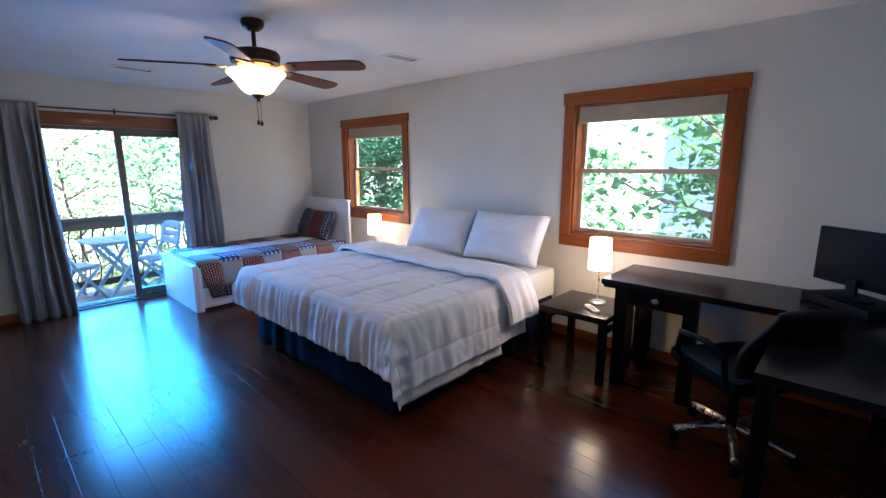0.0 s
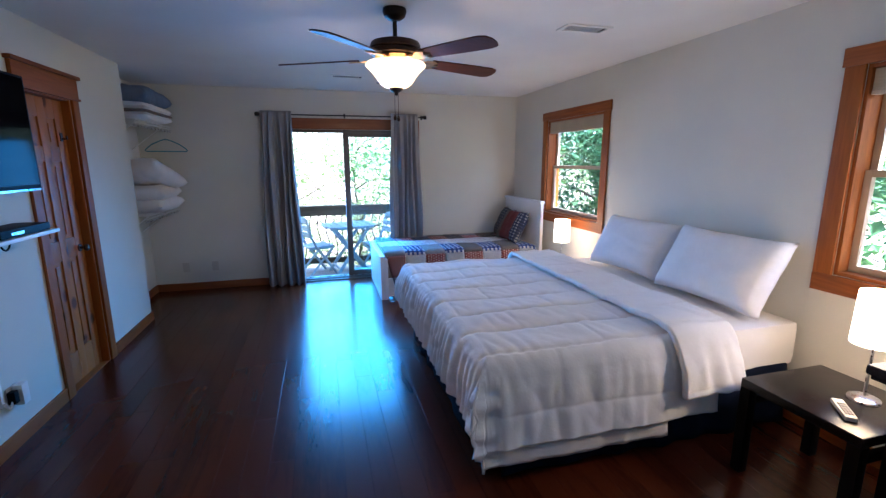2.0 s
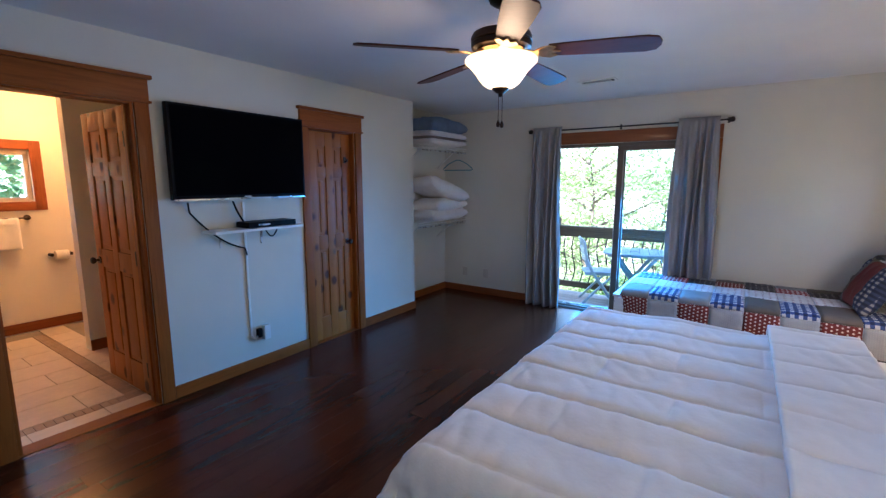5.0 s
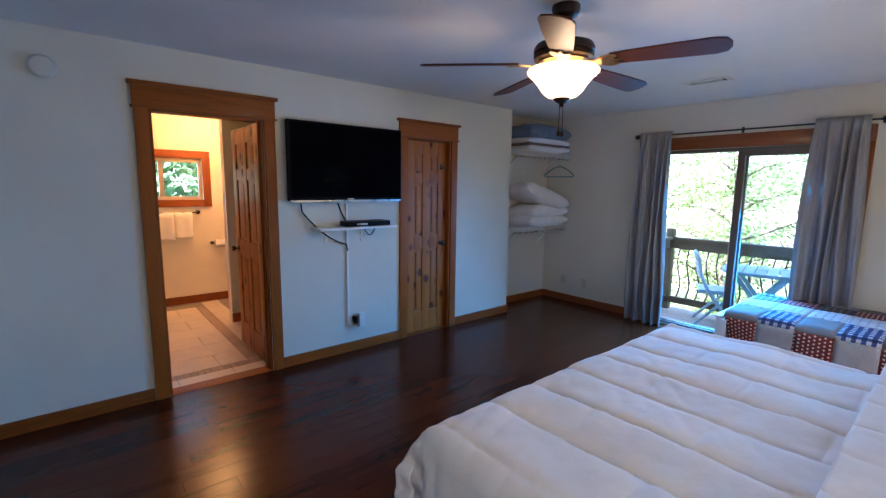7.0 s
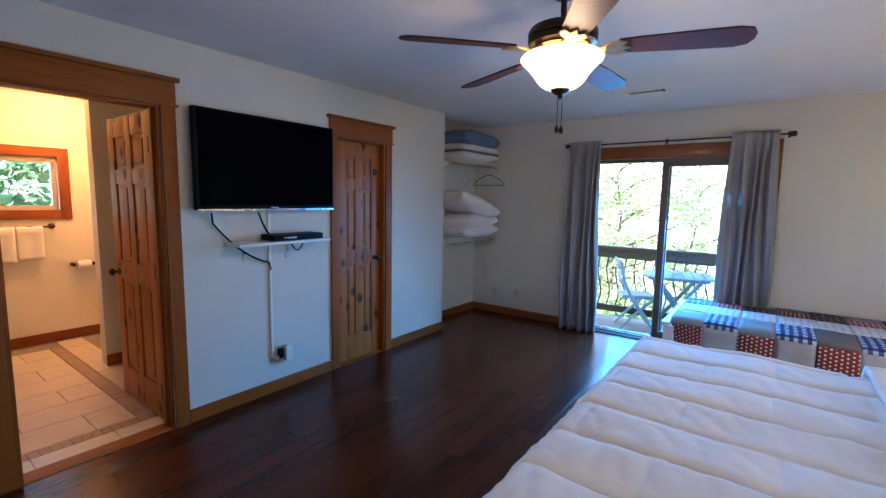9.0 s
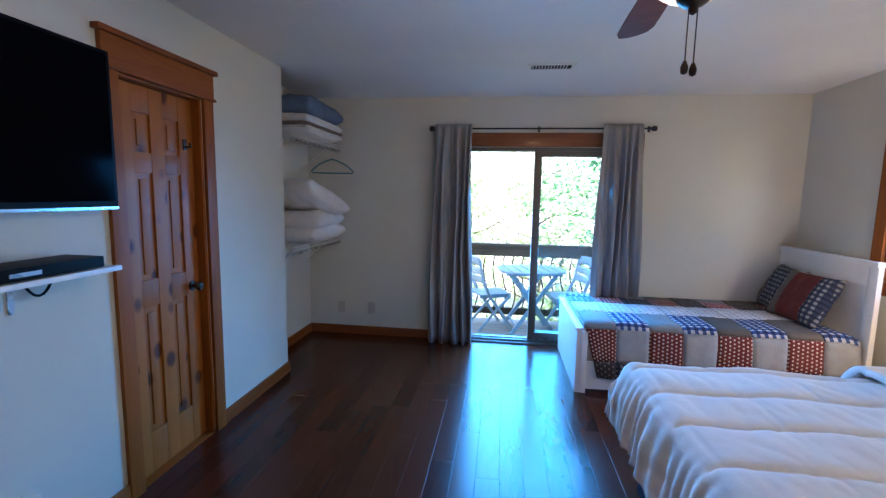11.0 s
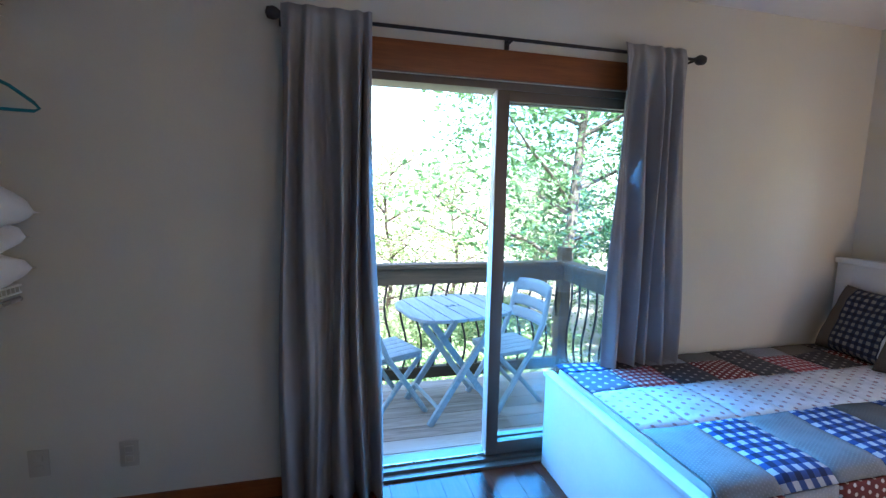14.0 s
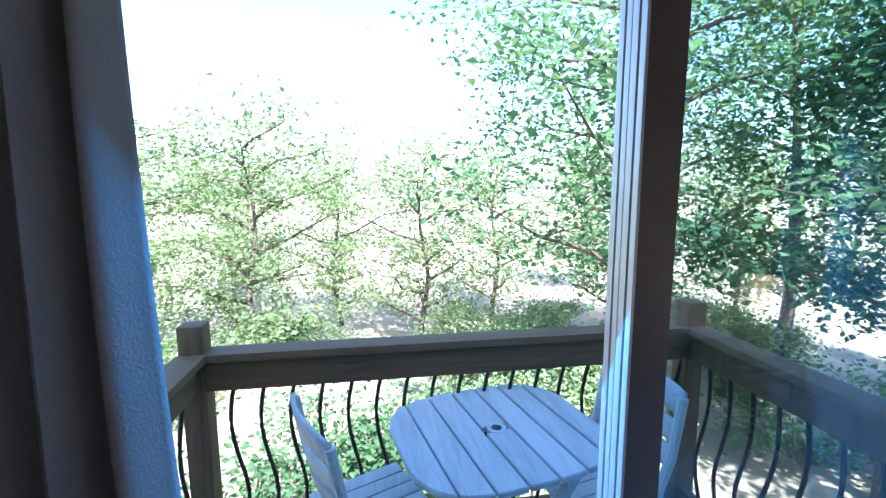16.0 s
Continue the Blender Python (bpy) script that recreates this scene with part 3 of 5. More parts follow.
# ---- sliding balcony door ----
sd = tagged(thing("sliding_door", "bronze-framed sliding glass balcony door, pushed open", "sliding door"), kind="structure")
part("casing_head", box(SL[0] - 0.085, SL[1] + 0.085, YN - 0.024, YN, SL[2] + 0.002, SL[2] + 0.135, 0.004), M_TRIM_X, sd)
for a, b in ((SL[0] - 0.085, SL[0] - 0.002), (SL[1] + 0.002, SL[1] + 0.085)):
    part("casing_leg", box(a, b, YN - 0.02, YN, 0, SL[2], 0.004), M_TRIM, sd)
for a, b, c, d in ((SL[0], SL[0] + 0.035, 0, SL[2]), (SL[1] - 0.035, SL[1], 0, SL[2]), (SL[0] + 0.035, SL[1] - 0.035, SL[2] - 0.035, SL[2]), (SL[0] + 0.035, SL[1] - 0.035, 0, 0.032)):
    part("door_frame", box(a, b, YN + 0.01, YN + 0.15, c, d, 0.003), M_ALU, sd)
part("track", box(SL[0] + 0.036, SL[1] - 0.036, YN + 0.05, YN + 0.056, 0.032, 0.044, 0), M_METAL, sd, "steel track")
for nm, x0, x1, y in (("sliding_panel", 1.300, 2.150, YN + 0.020), ("fixed_panel", 1.312, 2.170, YN + 0.078)):
    p = tagged(new(nm), "narrow bronze framed glass panel")
    p.parent = sd
    for a, b, c, d in ((x0, x0 + 0.062, 0.045, 1.925), (x1 - 0.062, x1, 0.045, 1.925), (x0 + 0.062, x1 - 0.062, 0.045, 0.115), (x0 + 0.062, x1 - 0.062, 1.875, 1.925)):
        part("panel_frame", box(a, b, y, y + 0.038, c, d, 0.004), M_ALU, p)
    g = part("glass", box(x0 + 0.061, x1 - 0.061, y + 0.014, y + 0.020, 0.114, 1.876, 0), M_GLASS, p, smooth=0)
    g.visible_shadow = False
    # Added pale strips imitate the daylit side face of each panel.
    part("daylit_edge_strip", add_box(box(x0 - 0.005, x0, y, y + 0.014, 0.047, 1.923, 0.001), x0 - 0.005, x0, y + 0.020, y + 0.036, 0.047, 1.923, 0.001), M_EDGE, p, "pale strips standing for daylight on the panel edge")


# ---- ceiling fan ----
FAN = (1.461, 3.232)
fan = thing("ceiling_fan", "dark bronze ceiling fan with five walnut blades and a lit bowl", "ceiling fan", m=pose(FAN[0], FAN[1], -0.13))
part("canopy", lathe([(0.0001, 2.566), (0.068, 2.565), (0.070, 2.548), (0.060, 2.522), (0.036, 2.506), (0.018, 2.502)], 28), M_BRONZE, fan)
part("downrod", rod((0, 0, 2.38), (0, 0, 2.51), 0.013), M_BRONZE, fan)
part("motor_housing", lathe([(0.02, 2.412), (0.035, 2.408), (0.04, 2.396), (0.10, 2.392), (0.140, 2.380), (0.150, 2.362), (0.150, 2.345), (0.144, 2.340), (0.150, 2.334), (0.146, 2.312), (0.11, 2.300)], 36), M_BRONZE, fan)
M_PEWTER = mat("antique_brass", (0.62, 0.42, 0.22), 0.3, 0.3, 25, 90, 0.1, 1.0)
plate = part("rotor_plate", lathe([(0.11, 2.303), (0.124, 2.298), (0.112, 2.284), (0.07, 2.278)], 32), M_PEWTER, fan, "antique brass rotor plate")
for k in range(30):
    a = 2 * math.pi * k / 30
    part("vent_rib", rod((0.085 * math.cos(a), 0.085 * math.sin(a), 2.279), (0.118 * math.cos(a), 0.118 * math.sin(a), 2.289), 0.0028, seg=6), M_PEWTER, plate)
part("switch_housing", lathe([(0.07, 2.281), (0.065, 2.272), (0.06, 2.262)], 28), M_BRONZE, fan)
bowl = part("glass_bowl", lathe([(0.06, 2.274), (0.145, 2.272), (0.170, 2.266), (0.179, 2.256), (0.177, 2.246), (0.162, 2.232), (0.142, 2.212), (0.124, 2.190), (0.108, 2.166), (0.092, 2.146), (0.070, 2.130), (0.040, 2.122), (0.0001, 2.121)], 40), M_BOWL, fan, "glowing amber alabaster glass bowl with a flared lip")
bowl.visible_shadow = False
part("finial", lathe([(0.040, 2.130), (0.043, 2.124), (0.040, 2.116), (0.026, 2.104), (0.012, 2.098), (0.010, 2.086), (0.0001, 2.080)], 20), M_BRONZE, bowl)
for dx, ln in ((-0.010, 1.965), (0.011, 1.960)):
    part("pull_chain", rod((dx, 0, ln), (dx, 0, 2.10), 0.0016, seg=6), M_BRONZE, fan)
    part("chain_knob", lathe([(0.0001, ln - 0.03), (0.008, ln - 0.026), (0.010, ln - 0.012), (0.004, ln + 0.004)], 12, (dx, 0, 0)), M_BRONZE, fan)
for k in range(5):
    ang = 15 + 72 * k
    turn = pose(0, 0, 2.292, 0, 0, ang) @ pose(0, 0, 0, -12, 1.5, 0)
    pts = [(0.235, -0.050), (0.30, -0.056), (0.50, -0.066), (0.66, -0.070), (0.705, -0.056), (0.722, -0.02), (0.722, 0.02), (0.705, 0.056), (0.66, 0.070), (0.50, 0.066), (0.30, 0.056), (0.235, 0.050), (0.225, 0.0)]
    part("blade", outline(pts, -0.004, 0.004, 0.0015), M_FANBLADE, fan, m=turn)
    bm = outline([(0.09, -0.016), (0.13, -0.03), (0.165, -0.018), (0.20, -0.045), (0.235, -0.055), (0.27, -0.038), (0.245, -0.015), (0.29, 0.0), (0.245, 0.015), (0.27, 0.038), (0.235, 0.055), (0.20, 0.045), (0.165, 0.018), (0.13, 0.03), (0.09, 0.016)], -0.013, -0.005, 0.002)
    part("blade_arm", bm, M_PEWTER, fan, "scrolled antique brass blade arm", m=turn)


def vent(x, y, w, d, label):
    v = thing("ceiling_vent", label, "vent")
    z = ZC
    bm = bm_new()
    for a, b, c, e in ((-w / 2, w / 2, -d / 2, -d / 2 + 0.025), (-w / 2, w / 2, d / 2 - 0.025, d / 2), (-w / 2, -w / 2 + 0.025, -d / 2 + 0.025, d / 2 - 0.025), (w / 2 - 0.025, w / 2, -d / 2 + 0.025, d / 2 - 0.025)):
        add_box(bm, x + a, x + b, y + c, y + e, z - 0.008, z, 0.002)
    part("frame", bm, M_WHITEPL, v)
    # Black sheet on the ceiling stands for the unlit duct behind the slats.
    part("duct_shade", box(x - w / 2 + 0.026, x + w / 2 - 0.026, y - d / 2 + 0.026, y + d / 2 - 0.026, z - 0.002, z, 0), M_BLACKPL, v)
    n = int((w - 0.06) / 0.022)
    for k in range(n):
        xx = x - w / 2 + 0.035 + k * 0.022
        part("slat", box(xx, xx + 0.006, y - d / 2 + 0.026, y + d / 2 - 0.026, z - 0.007, z - 0.003, 0), M_WHITEPL, v)


vent(1.321, 5.43, 0.34, 0.16, "white metal ceiling vent near the balcony door")
vent(2.76, 3.294, 0.34, 0.16, "white metal ceiling vent above the bed")

# ---- large bed ----
BX0, BX1, BY0_, BY1_, BZ = 1.72, 3.66, 2.27, 4.20, 0.63
bed = thing("bed", "large bed with dark base and white mattress against the wall", "bed")
part("mattress", box(BX0 + 0.03, BX1, BY0_, BY1_, 0.36, BZ, 0.05), M_SHEET, bed, "thick mattress in an ivory fitted sheet")
part("box_spring", box(BX0 + 0.05, BX1, BY0_ + 0.03, BY1_ - 0.03, 0.16, 0.36, 0.02), M_NAVY, bed)
for x, y in itertools.product((BX0 + 0.12, 2.6, BX1 - 0.1), (BY0_ + 0.1, BY1_ - 0.1)):
    part("leg", rod((x, y, 0), (x, y, 0.16), 0.025), M_IRON, bed)


def skirt(a, b, out, top, seed):
    a, b, out = Vector(a), Vector(b), Vector(out)

    def fn(u, v):
        p = a.lerp(b, u)
        w = 0.5 + 0.5 * noise.noise(Vector((u * (b - a).length * 4.5, seed, 0))) + 0.25 * math.sin(u * (b - a).length * 17 + 3 * math.sin(u * 7 + seed))
        o = out * (0.01 + 0.05 * w * v ** 0.7 + 0.02 * noise.noise(Vector((u * 6, v * 2, seed))))
        return (*(p + o).xy, top - v * (top - 0.012 - 0.03 * max(0, noise.noise(Vector((u * 5, seed, 0))))))
    return sheet(70, 10, fn)


thick(part("bed_skirt", skirt((BX0 + 0.04, BY0_ + 0.02, 0), (BX0 + 0.04, BY1_ - 0.02, 0), (-1, 0, 0), 0.40, 1.0), M_NAVY, bed, "dark navy bed skirt"), 0.004)
thick(part("bed_skirt", skirt((BX0 + 0.06, BY0_ + 0.02, 0), (BX1 - 0.05, BY0_ + 0.02, 0), (0, -1, 0), 0.38, 2.0), M_NAVY, bed, "dark navy bed skirt"), 0.004)
thick(part("bed_skirt", skirt((BX1 - 0.05, BY1_ - 0.02, 0), (BX0 + 0.06, BY1_ - 0.02, 0), (0, 1, 0), 0.38, 3.0), M_NAVY, bed, "dark navy bed skirt"), 0.004)


def drape(a0, a1, b0, b1, na, nb, lift, channels, flare=0.12):
    """Cloth over the bed: a runs from the foot towards the head, b across; negative or past the width hangs down."""
    wid, r = BY1_ - BY0_, 0.07

    def bend(s):
        if s <= 0:
            return 0.0, 0.0
        if s < r * math.pi / 2:
            return r * math.sin(s / r), r * (1 - math.cos(s / r))
        e = s - r * math.pi / 2
        return r + flare * e, r + e * 0.985

    def fn(u, v):
        a, b = a0 + (a1 - a0) * u, b0 + (b1 - b0) * v
        sb = -b if b < 0 else max(b - wid, 0)
        sign = -1 if b < 0 else 1
        sa = max(-a, 0)
        oa, da = bend(sa)
        ob_, db = bend(sb)
        row = b / 0.272
        gap = abs(row - round(row)) * 0.272
        puff = 1 - math.exp(-gap / 0.017)
        if channels:
            k = math.floor(row)
            off = a / 0.62 + 0.5 * (k % 2) + 0.03 * math.sin(k * 2.1)
            puff *= 1 - 0.60 * math.exp(-abs(off - round(off)) * 0.62 / 0.014)
            puff += 0.16 * noise.noise(Vector((a * 24, b * 5, 6))) * math.exp(-gap / 0.05)
        else:
            puff = 0.35 + 0.65 * puff
        if a < -0.05:
            puff = 0.5 + 0.5 * math.exp(-abs(a + 0.07) / 0.012)
        wr = noise.noise(Vector((a * 3.1, b * 2.7, lift * 40))) * 0.015 + noise.noise(Vector((a * 8, b * 6, 3))) * 0.005 + abs(noise.noise(Vector((a * 11 + b * 4, b * 4 - a * 3, 9)))) * 0.008 + noise.noise(Vector((a * 22, b * 18, 7))) * 0.0012
        hang = min(1.0, max(da, db) / 0.12)
        h = lift + 0.017 * puff * (1 - 0.55 * hang) + wr
        rip = hang * ((0.003 * math.sin(b * 23 + math.sin(b * 7) * 2) + 0.010 * math.sin(b * 74 + 3 * math.sin(b * 11)) * (0.4 + 0.6 * math.sin(b * 5) ** 2) + 0.012 * noise.noise(Vector((b * 13, da * 3, 1)))) * (da > 0) + (0.004 * math.sin(a * 11 + math.sin(a * 5) * 2) + 0.0012 * math.sin(a * 66 + 3 * math.sin(a * 9)) + 0.012 * noise.noise(Vector((a * 12, db * 3, 4)))) * (db > 0))
        x = BX0 + max(a, 0) - oa - (h * hang + rip) * (da > 0 and da >= db * 0.6)
        y = BY0_ + min(max(b, 0), wid) + sign * (ob_ + (h * hang + rip) * (db > 0 and db >= da * 0.6))
        z = BZ + h * (1 - hang * 0.8) - max(da, db) - 0.02 * min(da, db)
        return (x, y, max(z, 0.10))
    return sheet(na, nb, fn)


comforter = thing("comforter", "white quilted comforter spread over the large bed", "comforter")
top = part("quilted_cover", drape(-0.33, 1.24, -0.43, BY1_ - BY0_ + 0.30, 150, 300, 0.022, True), M_LINEN, comforter, smooth=60)
thick(top, 0.012)
fold = part("folded_edge", drape(0.97, 1.36, -0.30, BY1_ - BY0_ + 0.24, 34, 260, 0.060, False, 0.22), M_LINEN, comforter, "turned-back comforter edge", smooth=60)
thick(fold, 0.03)
under = part("hem", drape(-0.30, 0.95, -0.53, 0.02, 60, 30, 0.008, False, 0.08), M_SHEET, comforter, "ivory under layer showing below the hem", smooth=60)
thick(under, 0.004)


def bed_pillow(m, w, h, t, seed, label, material=None, group="", name="pillow"):
    p = part(name, pillow_mesh(w, h, t, seed), material or M_LINEN, None, label, 80, m)
    return tagged(p, category="pillow", group=group)


bed_pillow(pose(3.485, 2.72, 0.875, 0, -62, 0) @ pose(0, 0, 0, 0, 0, 90), 0.84, 0.50, 0.20, 1, "white pillow leaning on the wall at the bed head", group="bed pillows")
bed_pillow(pose(3.485, 3.55, 0.87, 0, -60, 3) @ pose(0, 0, 0, 0, 0, 90), 0.80, 0.48, 0.20, 2, "white pillow leaning on the wall at the bed head", group="bed pillows")


# ---- bedside tables and lamps ----
def side_table(name, x0, x1, y0, y1, h, label):
    t = thing(name, label, "side table")
    part("tabletop", box(x0, x1, y0, y1, h - 0.045, h, 0.004), M_DESKTOP, t)
    for x, y in itertools.product((x0, x1 - 0.05), (y0, y1 - 0.05)):
        part("leg", box(x, x + 0.05, y, y + 0.05, 0, h - 0.045, 0.003), M_BLACK, t)
    for y in (y0 + 0.012, y1 - 0.037):
        part("apron", box(x0 + 0.05, x1 - 0.05, y, y + 0.025, h - 0.13, h - 0.09, 0.002), M_BLACK, t)
    return t


side_table("side_table", 2.96, 3.49, 1.50, 2.02, 0.50, "black-brown square side table beside the desk")
side_table("side_table", 3.03, 3.58, 4.29, 4.80, 0.45, "black-brown square side table between the two beds")


def table_lamp(x, y, z, h, r, label):
    t = thing("table_lamp", label, "lamp", "bedside lamps")
    part("base", lathe([(0.0001, 0.0), (0.06, 0.0), (0.06, 0.008), (0.045, 0.016), (0.008, 0.02)], 24, (x, y, z)), M_METAL, t)
    part("stem", rod((x, y, z + 0.016), (x, y, z + h - 0.06), 0.006), M_METAL, t)
    sh = part("shade", lathe([(r * 0.94, h), (r, h - 0.235), (r - 0.003, h - 0.235), (r * 0.94 - 0.003, h)], 32, (x, y, z)), M_LAMPSHADE, t, "glowing white fabric drum shade")
    sh.visible_shadow = False
    return t


def open_lathe_fix(ob):
    """Takes the flat caps off a shade, so that its ends stay open."""
    bm = bm_new()
    bm.from_mesh(ob.data)
    bmesh.ops.delete(bm, geom=[f for f in bm.faces if len(f.verts) > 8], context="FACES")
    bm.to_mesh(ob.data)
    bm.free()


for lamp_thing in (table_lamp(3.30, 1.71, 0.50, 0.50, 0.085, "lit bedside lamp with white drum shade on a side table"),
                   table_lamp(3.44, 4.61, 0.45, 0.50, 0.085, "lit bedside lamp with white drum shade between the beds")):
    for c in lamp_thing.children:
        if c.name.startswith("shade"):
            open_lathe_fix(c)
rc = thing("remote_control", "light grey remote control lying on the side table", "remote control", m=pose(3.10, 1.66, 0.50, 0, 0, 50))
rc_case = part("case", box(-0.085, 0.085, -0.022, 0.022, 0.001, 0.020, 0.006), M_WHITEPL, rc)
for i, j in itertools.product(range(5), range(3)):
    part("button", box(-0.06 + i * 0.022, -0.048 + i * 0.022, -0.015 + j * 0.011, -0.008 + j * 0.011, 0.019, 0.022, 0.001), M_BLACKPL, rc_case)

# ---- desk corner ----
desk = thing("desk", "black corner desk of two joined tables", "desk")
part("desktop", outline([(3.05, 1.585), (3.66, 1.585), (3.66, 0.025), (2.07, 0.025), (2.07, 0.55), (3.05, 0.55)], 0.722, 0.762, 0.004), M_DESKTOP, desk)
part("top_moulding", box(3.07, 3.645, 1.44, 1.575, 0.700, 0.722, 0.004), M_BLACK, desk)
for x0, x1, y0, y1 in ((3.08, 3.16, 1.41, 1.495), (3.57, 3.65, 1.41, 1.495), (3.08, 3.16, 0.98, 1.06), (2.10, 2.16, 0.48, 0.54), (2.10, 2.16, 0.04, 0.10), (3.58, 3.65, 0.05, 0.12)):
    part("leg", box(x0, x1, y0, y1, 0, 0.722, 0.005), M_BLACK, desk)
part("side_rail", box(3.16, 3.57, 1.44, 1.47, 0.62, 0.72, 0.003), M_BLACK, desk)
part("side_rail", box(3.16, 3.57, 1.44, 1.47, 0.10, 0.17, 0.003), M_BLACK, desk)
for k in range(2):
    x = 3.27 + 0.14 * k
    part("side_slat", box(x, x + 0.07, 1.445, 1.465, 0.17, 0.62, 0.002), M_BLACK, desk)
part("front_apron", box(3.09, 3.11, 1.06, 1.41, 0.60, 0.72, 0.003), M_BLACK, desk)
part("pull", lathe([(0.0001, 0.02), (0.02, 0.018), (0.022, 0.01), (0.010, 0.0)], 16), M_METAL, desk, "pewter pull", m=pose(3.09, 1.23, 0.66, 0, -90, 0))
part("front_apron", box(2.16, 3.05, 0.51, 0.53, 0.62, 0.72, 0.003), M_BLACK, desk)
part("modesty_panel", box(2.14, 3.53, 0.05, 0.07, 0.25, 0.72, 0.003), M_BLACK, desk)

MB = pose(3.34, 0.29, 0.762, 0, 0, 46)
box_ = thing("media_box", "flat silver-grey media box under the monitor", "electronics", m=MB)
part("case", box(-0.20, 0.20, -0.15, 0.12, 0.004, 0.052, 0.004), M_BLACKPL, box_)
part("face", box(-0.20, 0.20, -0.156, -0.150, 0.006, 0.050, 0.002), M_METAL, box_, "brushed silver front face")
for x in (-0.17, 0.17):
    part("foot", rod((x, 0, 0), (x, 0, 0.005), 0.012), M_BLACKPL, box_)
mon = thing("monitor", "black flat monitor, switched off, a green reflection painted on its screen", "monitor", m=MB @ pose(0.02, 0.0, 0.052, 0, 0, 6))
part("foot", outline([(0.12 * math.cos(a), 0.085 * math.sin(a)) for a in [k * math.pi / 12 for k in range(24)]], 0.0, 0.012, 0.003), M_BLACKPL, mon)
part("neck", box(-0.025, 0.025, -0.012, 0.012, 0.010, 0.11, 0.004), M_BLACKPL, mon)
bezel = part("bezel", box(-0.235, 0.235, -0.045, -0.012, 0.06, 0.375, 0.008), M_BLACKPL, mon)
# Base green imitates greenery mirrored in the dark, switched-off screen.
part("screen", box(-0.217, 0.217, -0.0475, -0.0445, 0.083, 0.358, 0), mat("green_reflection_screen", (0.018, 0.16, 0.105), 0.4, 0.1, 3, 30, 0.0, spec=0.12), bezel, "dark screen with a green reflection put into its colour", 0)
part("cable", tube([(3.52, 0.10, 0.77), (3.50, 0.20, 0.775), (3.42, 0.28, 0.78), (3.38, 0.33, 0.80)], 0.006), M_BLACKPL, tagged(thing("power_cable", "black cable lying behind the monitor", "cable")))

ch = thing("office_chair", "black swivel office chair pushed up to the desk", "chair", m=pose(2.82, 0.70, 0, 0, 0, -38))
part("column", rod((0, 0, 0.10), (0, 0, 0.42), 0.028), M_BLACKPL, ch)
for k in range(5):
    a = k * 2 * math.pi / 5 + 0.3
    c, s = math.cos(a), math.sin(a)
    arm = part("base_arm", tube([(0.03 * c, 0.03 * s, 0.12), (0.15 * c, 0.15 * s, 0.105), (0.29 * c, 0.29 * s, 0.075)], 0.020, 10), M_METAL, ch, "chromed base arm")
    bm = rod((0.29 * c - 0.02 * s, 0.29 * s + 0.02 * c, 0.030), (0.29 * c + 0.02 * s, 0.29 * s - 0.02 * c, 0.030), 0.030, seg=16)
    part("caster", bm, M_BLACKPL, arm)
part("seat", box(-0.24, 0.24, -0.24, 0.24, 0.43, 0.51, 0.035), M_BLACKPL, ch)
part("mechanism", box(-0.10, 0.10, -0.10, 0.12, 0.39, 0.43, 0.01), M_BLACKPL, ch)


def back_fn(u, v):
    x = (u - 0.5) * (0.46 - 0.10 * v * v)
    return (x, -0.25 - 0.10 * v + 0.35 * x * x + 0.03 * math.sin(v * 5), 0.54 + 0.37 * v - 0.35 * x * x * v)


thick(part("backrest", sheet(14, 16, back_fn), M_BLACKPL, ch, "curved black backrest"), 0.035)
part("back_post", tube([(0, 0.0, 0.41), (0, -0.22, 0.42), (0, -0.29, 0.55), (0, -0.30, 0.72)], 0.022), M_BLACKPL, ch)
for s in (-1, 1):
    part("armrest", tube([(s * 0.24, 0.10, 0.46), (s * 0.30, 0.10, 0.55), (s * 0.30, 0.08, 0.66), (s * 0.30, -0.10, 0.68), (s * 0.28, -0.20, 0.64), (s * 0.24, -0.18, 0.47)], 0.016), M_BLACKPL, ch)

# ---- daybed ----
DAY_M = Matrix.Translation((0.010, 0, 0)) @ Matrix.Diagonal((1.0126, 1.0, 0.955, 1))
db = thing("daybed", "white painted wooden daybed along the wall", "bed", m=DAY_M)
part("footboard", box(1.565, 1.60, 5.335, 6.375, 0.0, 0.515, 0.004), M_WHITEWOOD, db)
part("footboard_cap", box(1.555, 1.61, 5.325, 6.385, 0.515, 0.535, 0.004), M_WHITEWOOD, db)
for y in (5.33, 6.33):
    part("foot_post", box(1.60, 1.645, y, y + 0.05, 0, 0.50, 0.003), M_WHITEWOOD, db)
bm = bm_new()
for a, b, c, d in ((5.315, 5.40, 0.0, 1.10), (6.31, 6.395, 0.0, 1.10), (5.40, 6.31, 0.95, 1.10), (5.40, 6.31, 0.40, 0.52)):
    add_box(bm, 3.50, 3.535, a, b, c, d, 0.004)
hb = part("headboard_frame", bm, M_WHITEWOOD, db)
part("headboard_panel", box(3.512, 3.528, 5.40, 6.31, 0.52, 0.95, 0), M_WHITEWOOD, hb)
part("headboard_cap", box(3.485, 3.545, 5.305, 6.402, 1.10, 1.135, 0.005), M_WHITEWOOD, hb)
part("side_rail", box(1.60, 3.50, 5.345, 5.370, 0.27, 0.40, 0.003), M_VINYL, db, "tan wooden side rail in shade")
part("drawer_front", box(1.61, 3.49, 5.335, 5.355, 0.035, 0.262, 0.004), M_WHITEWOOD, db, "white drawer front under the mattress")
part("slat_base", box(1.60, 3.50, 5.37, 6.38, 0.28, 0.32, 0.002), M_WHITEWOOD, db)
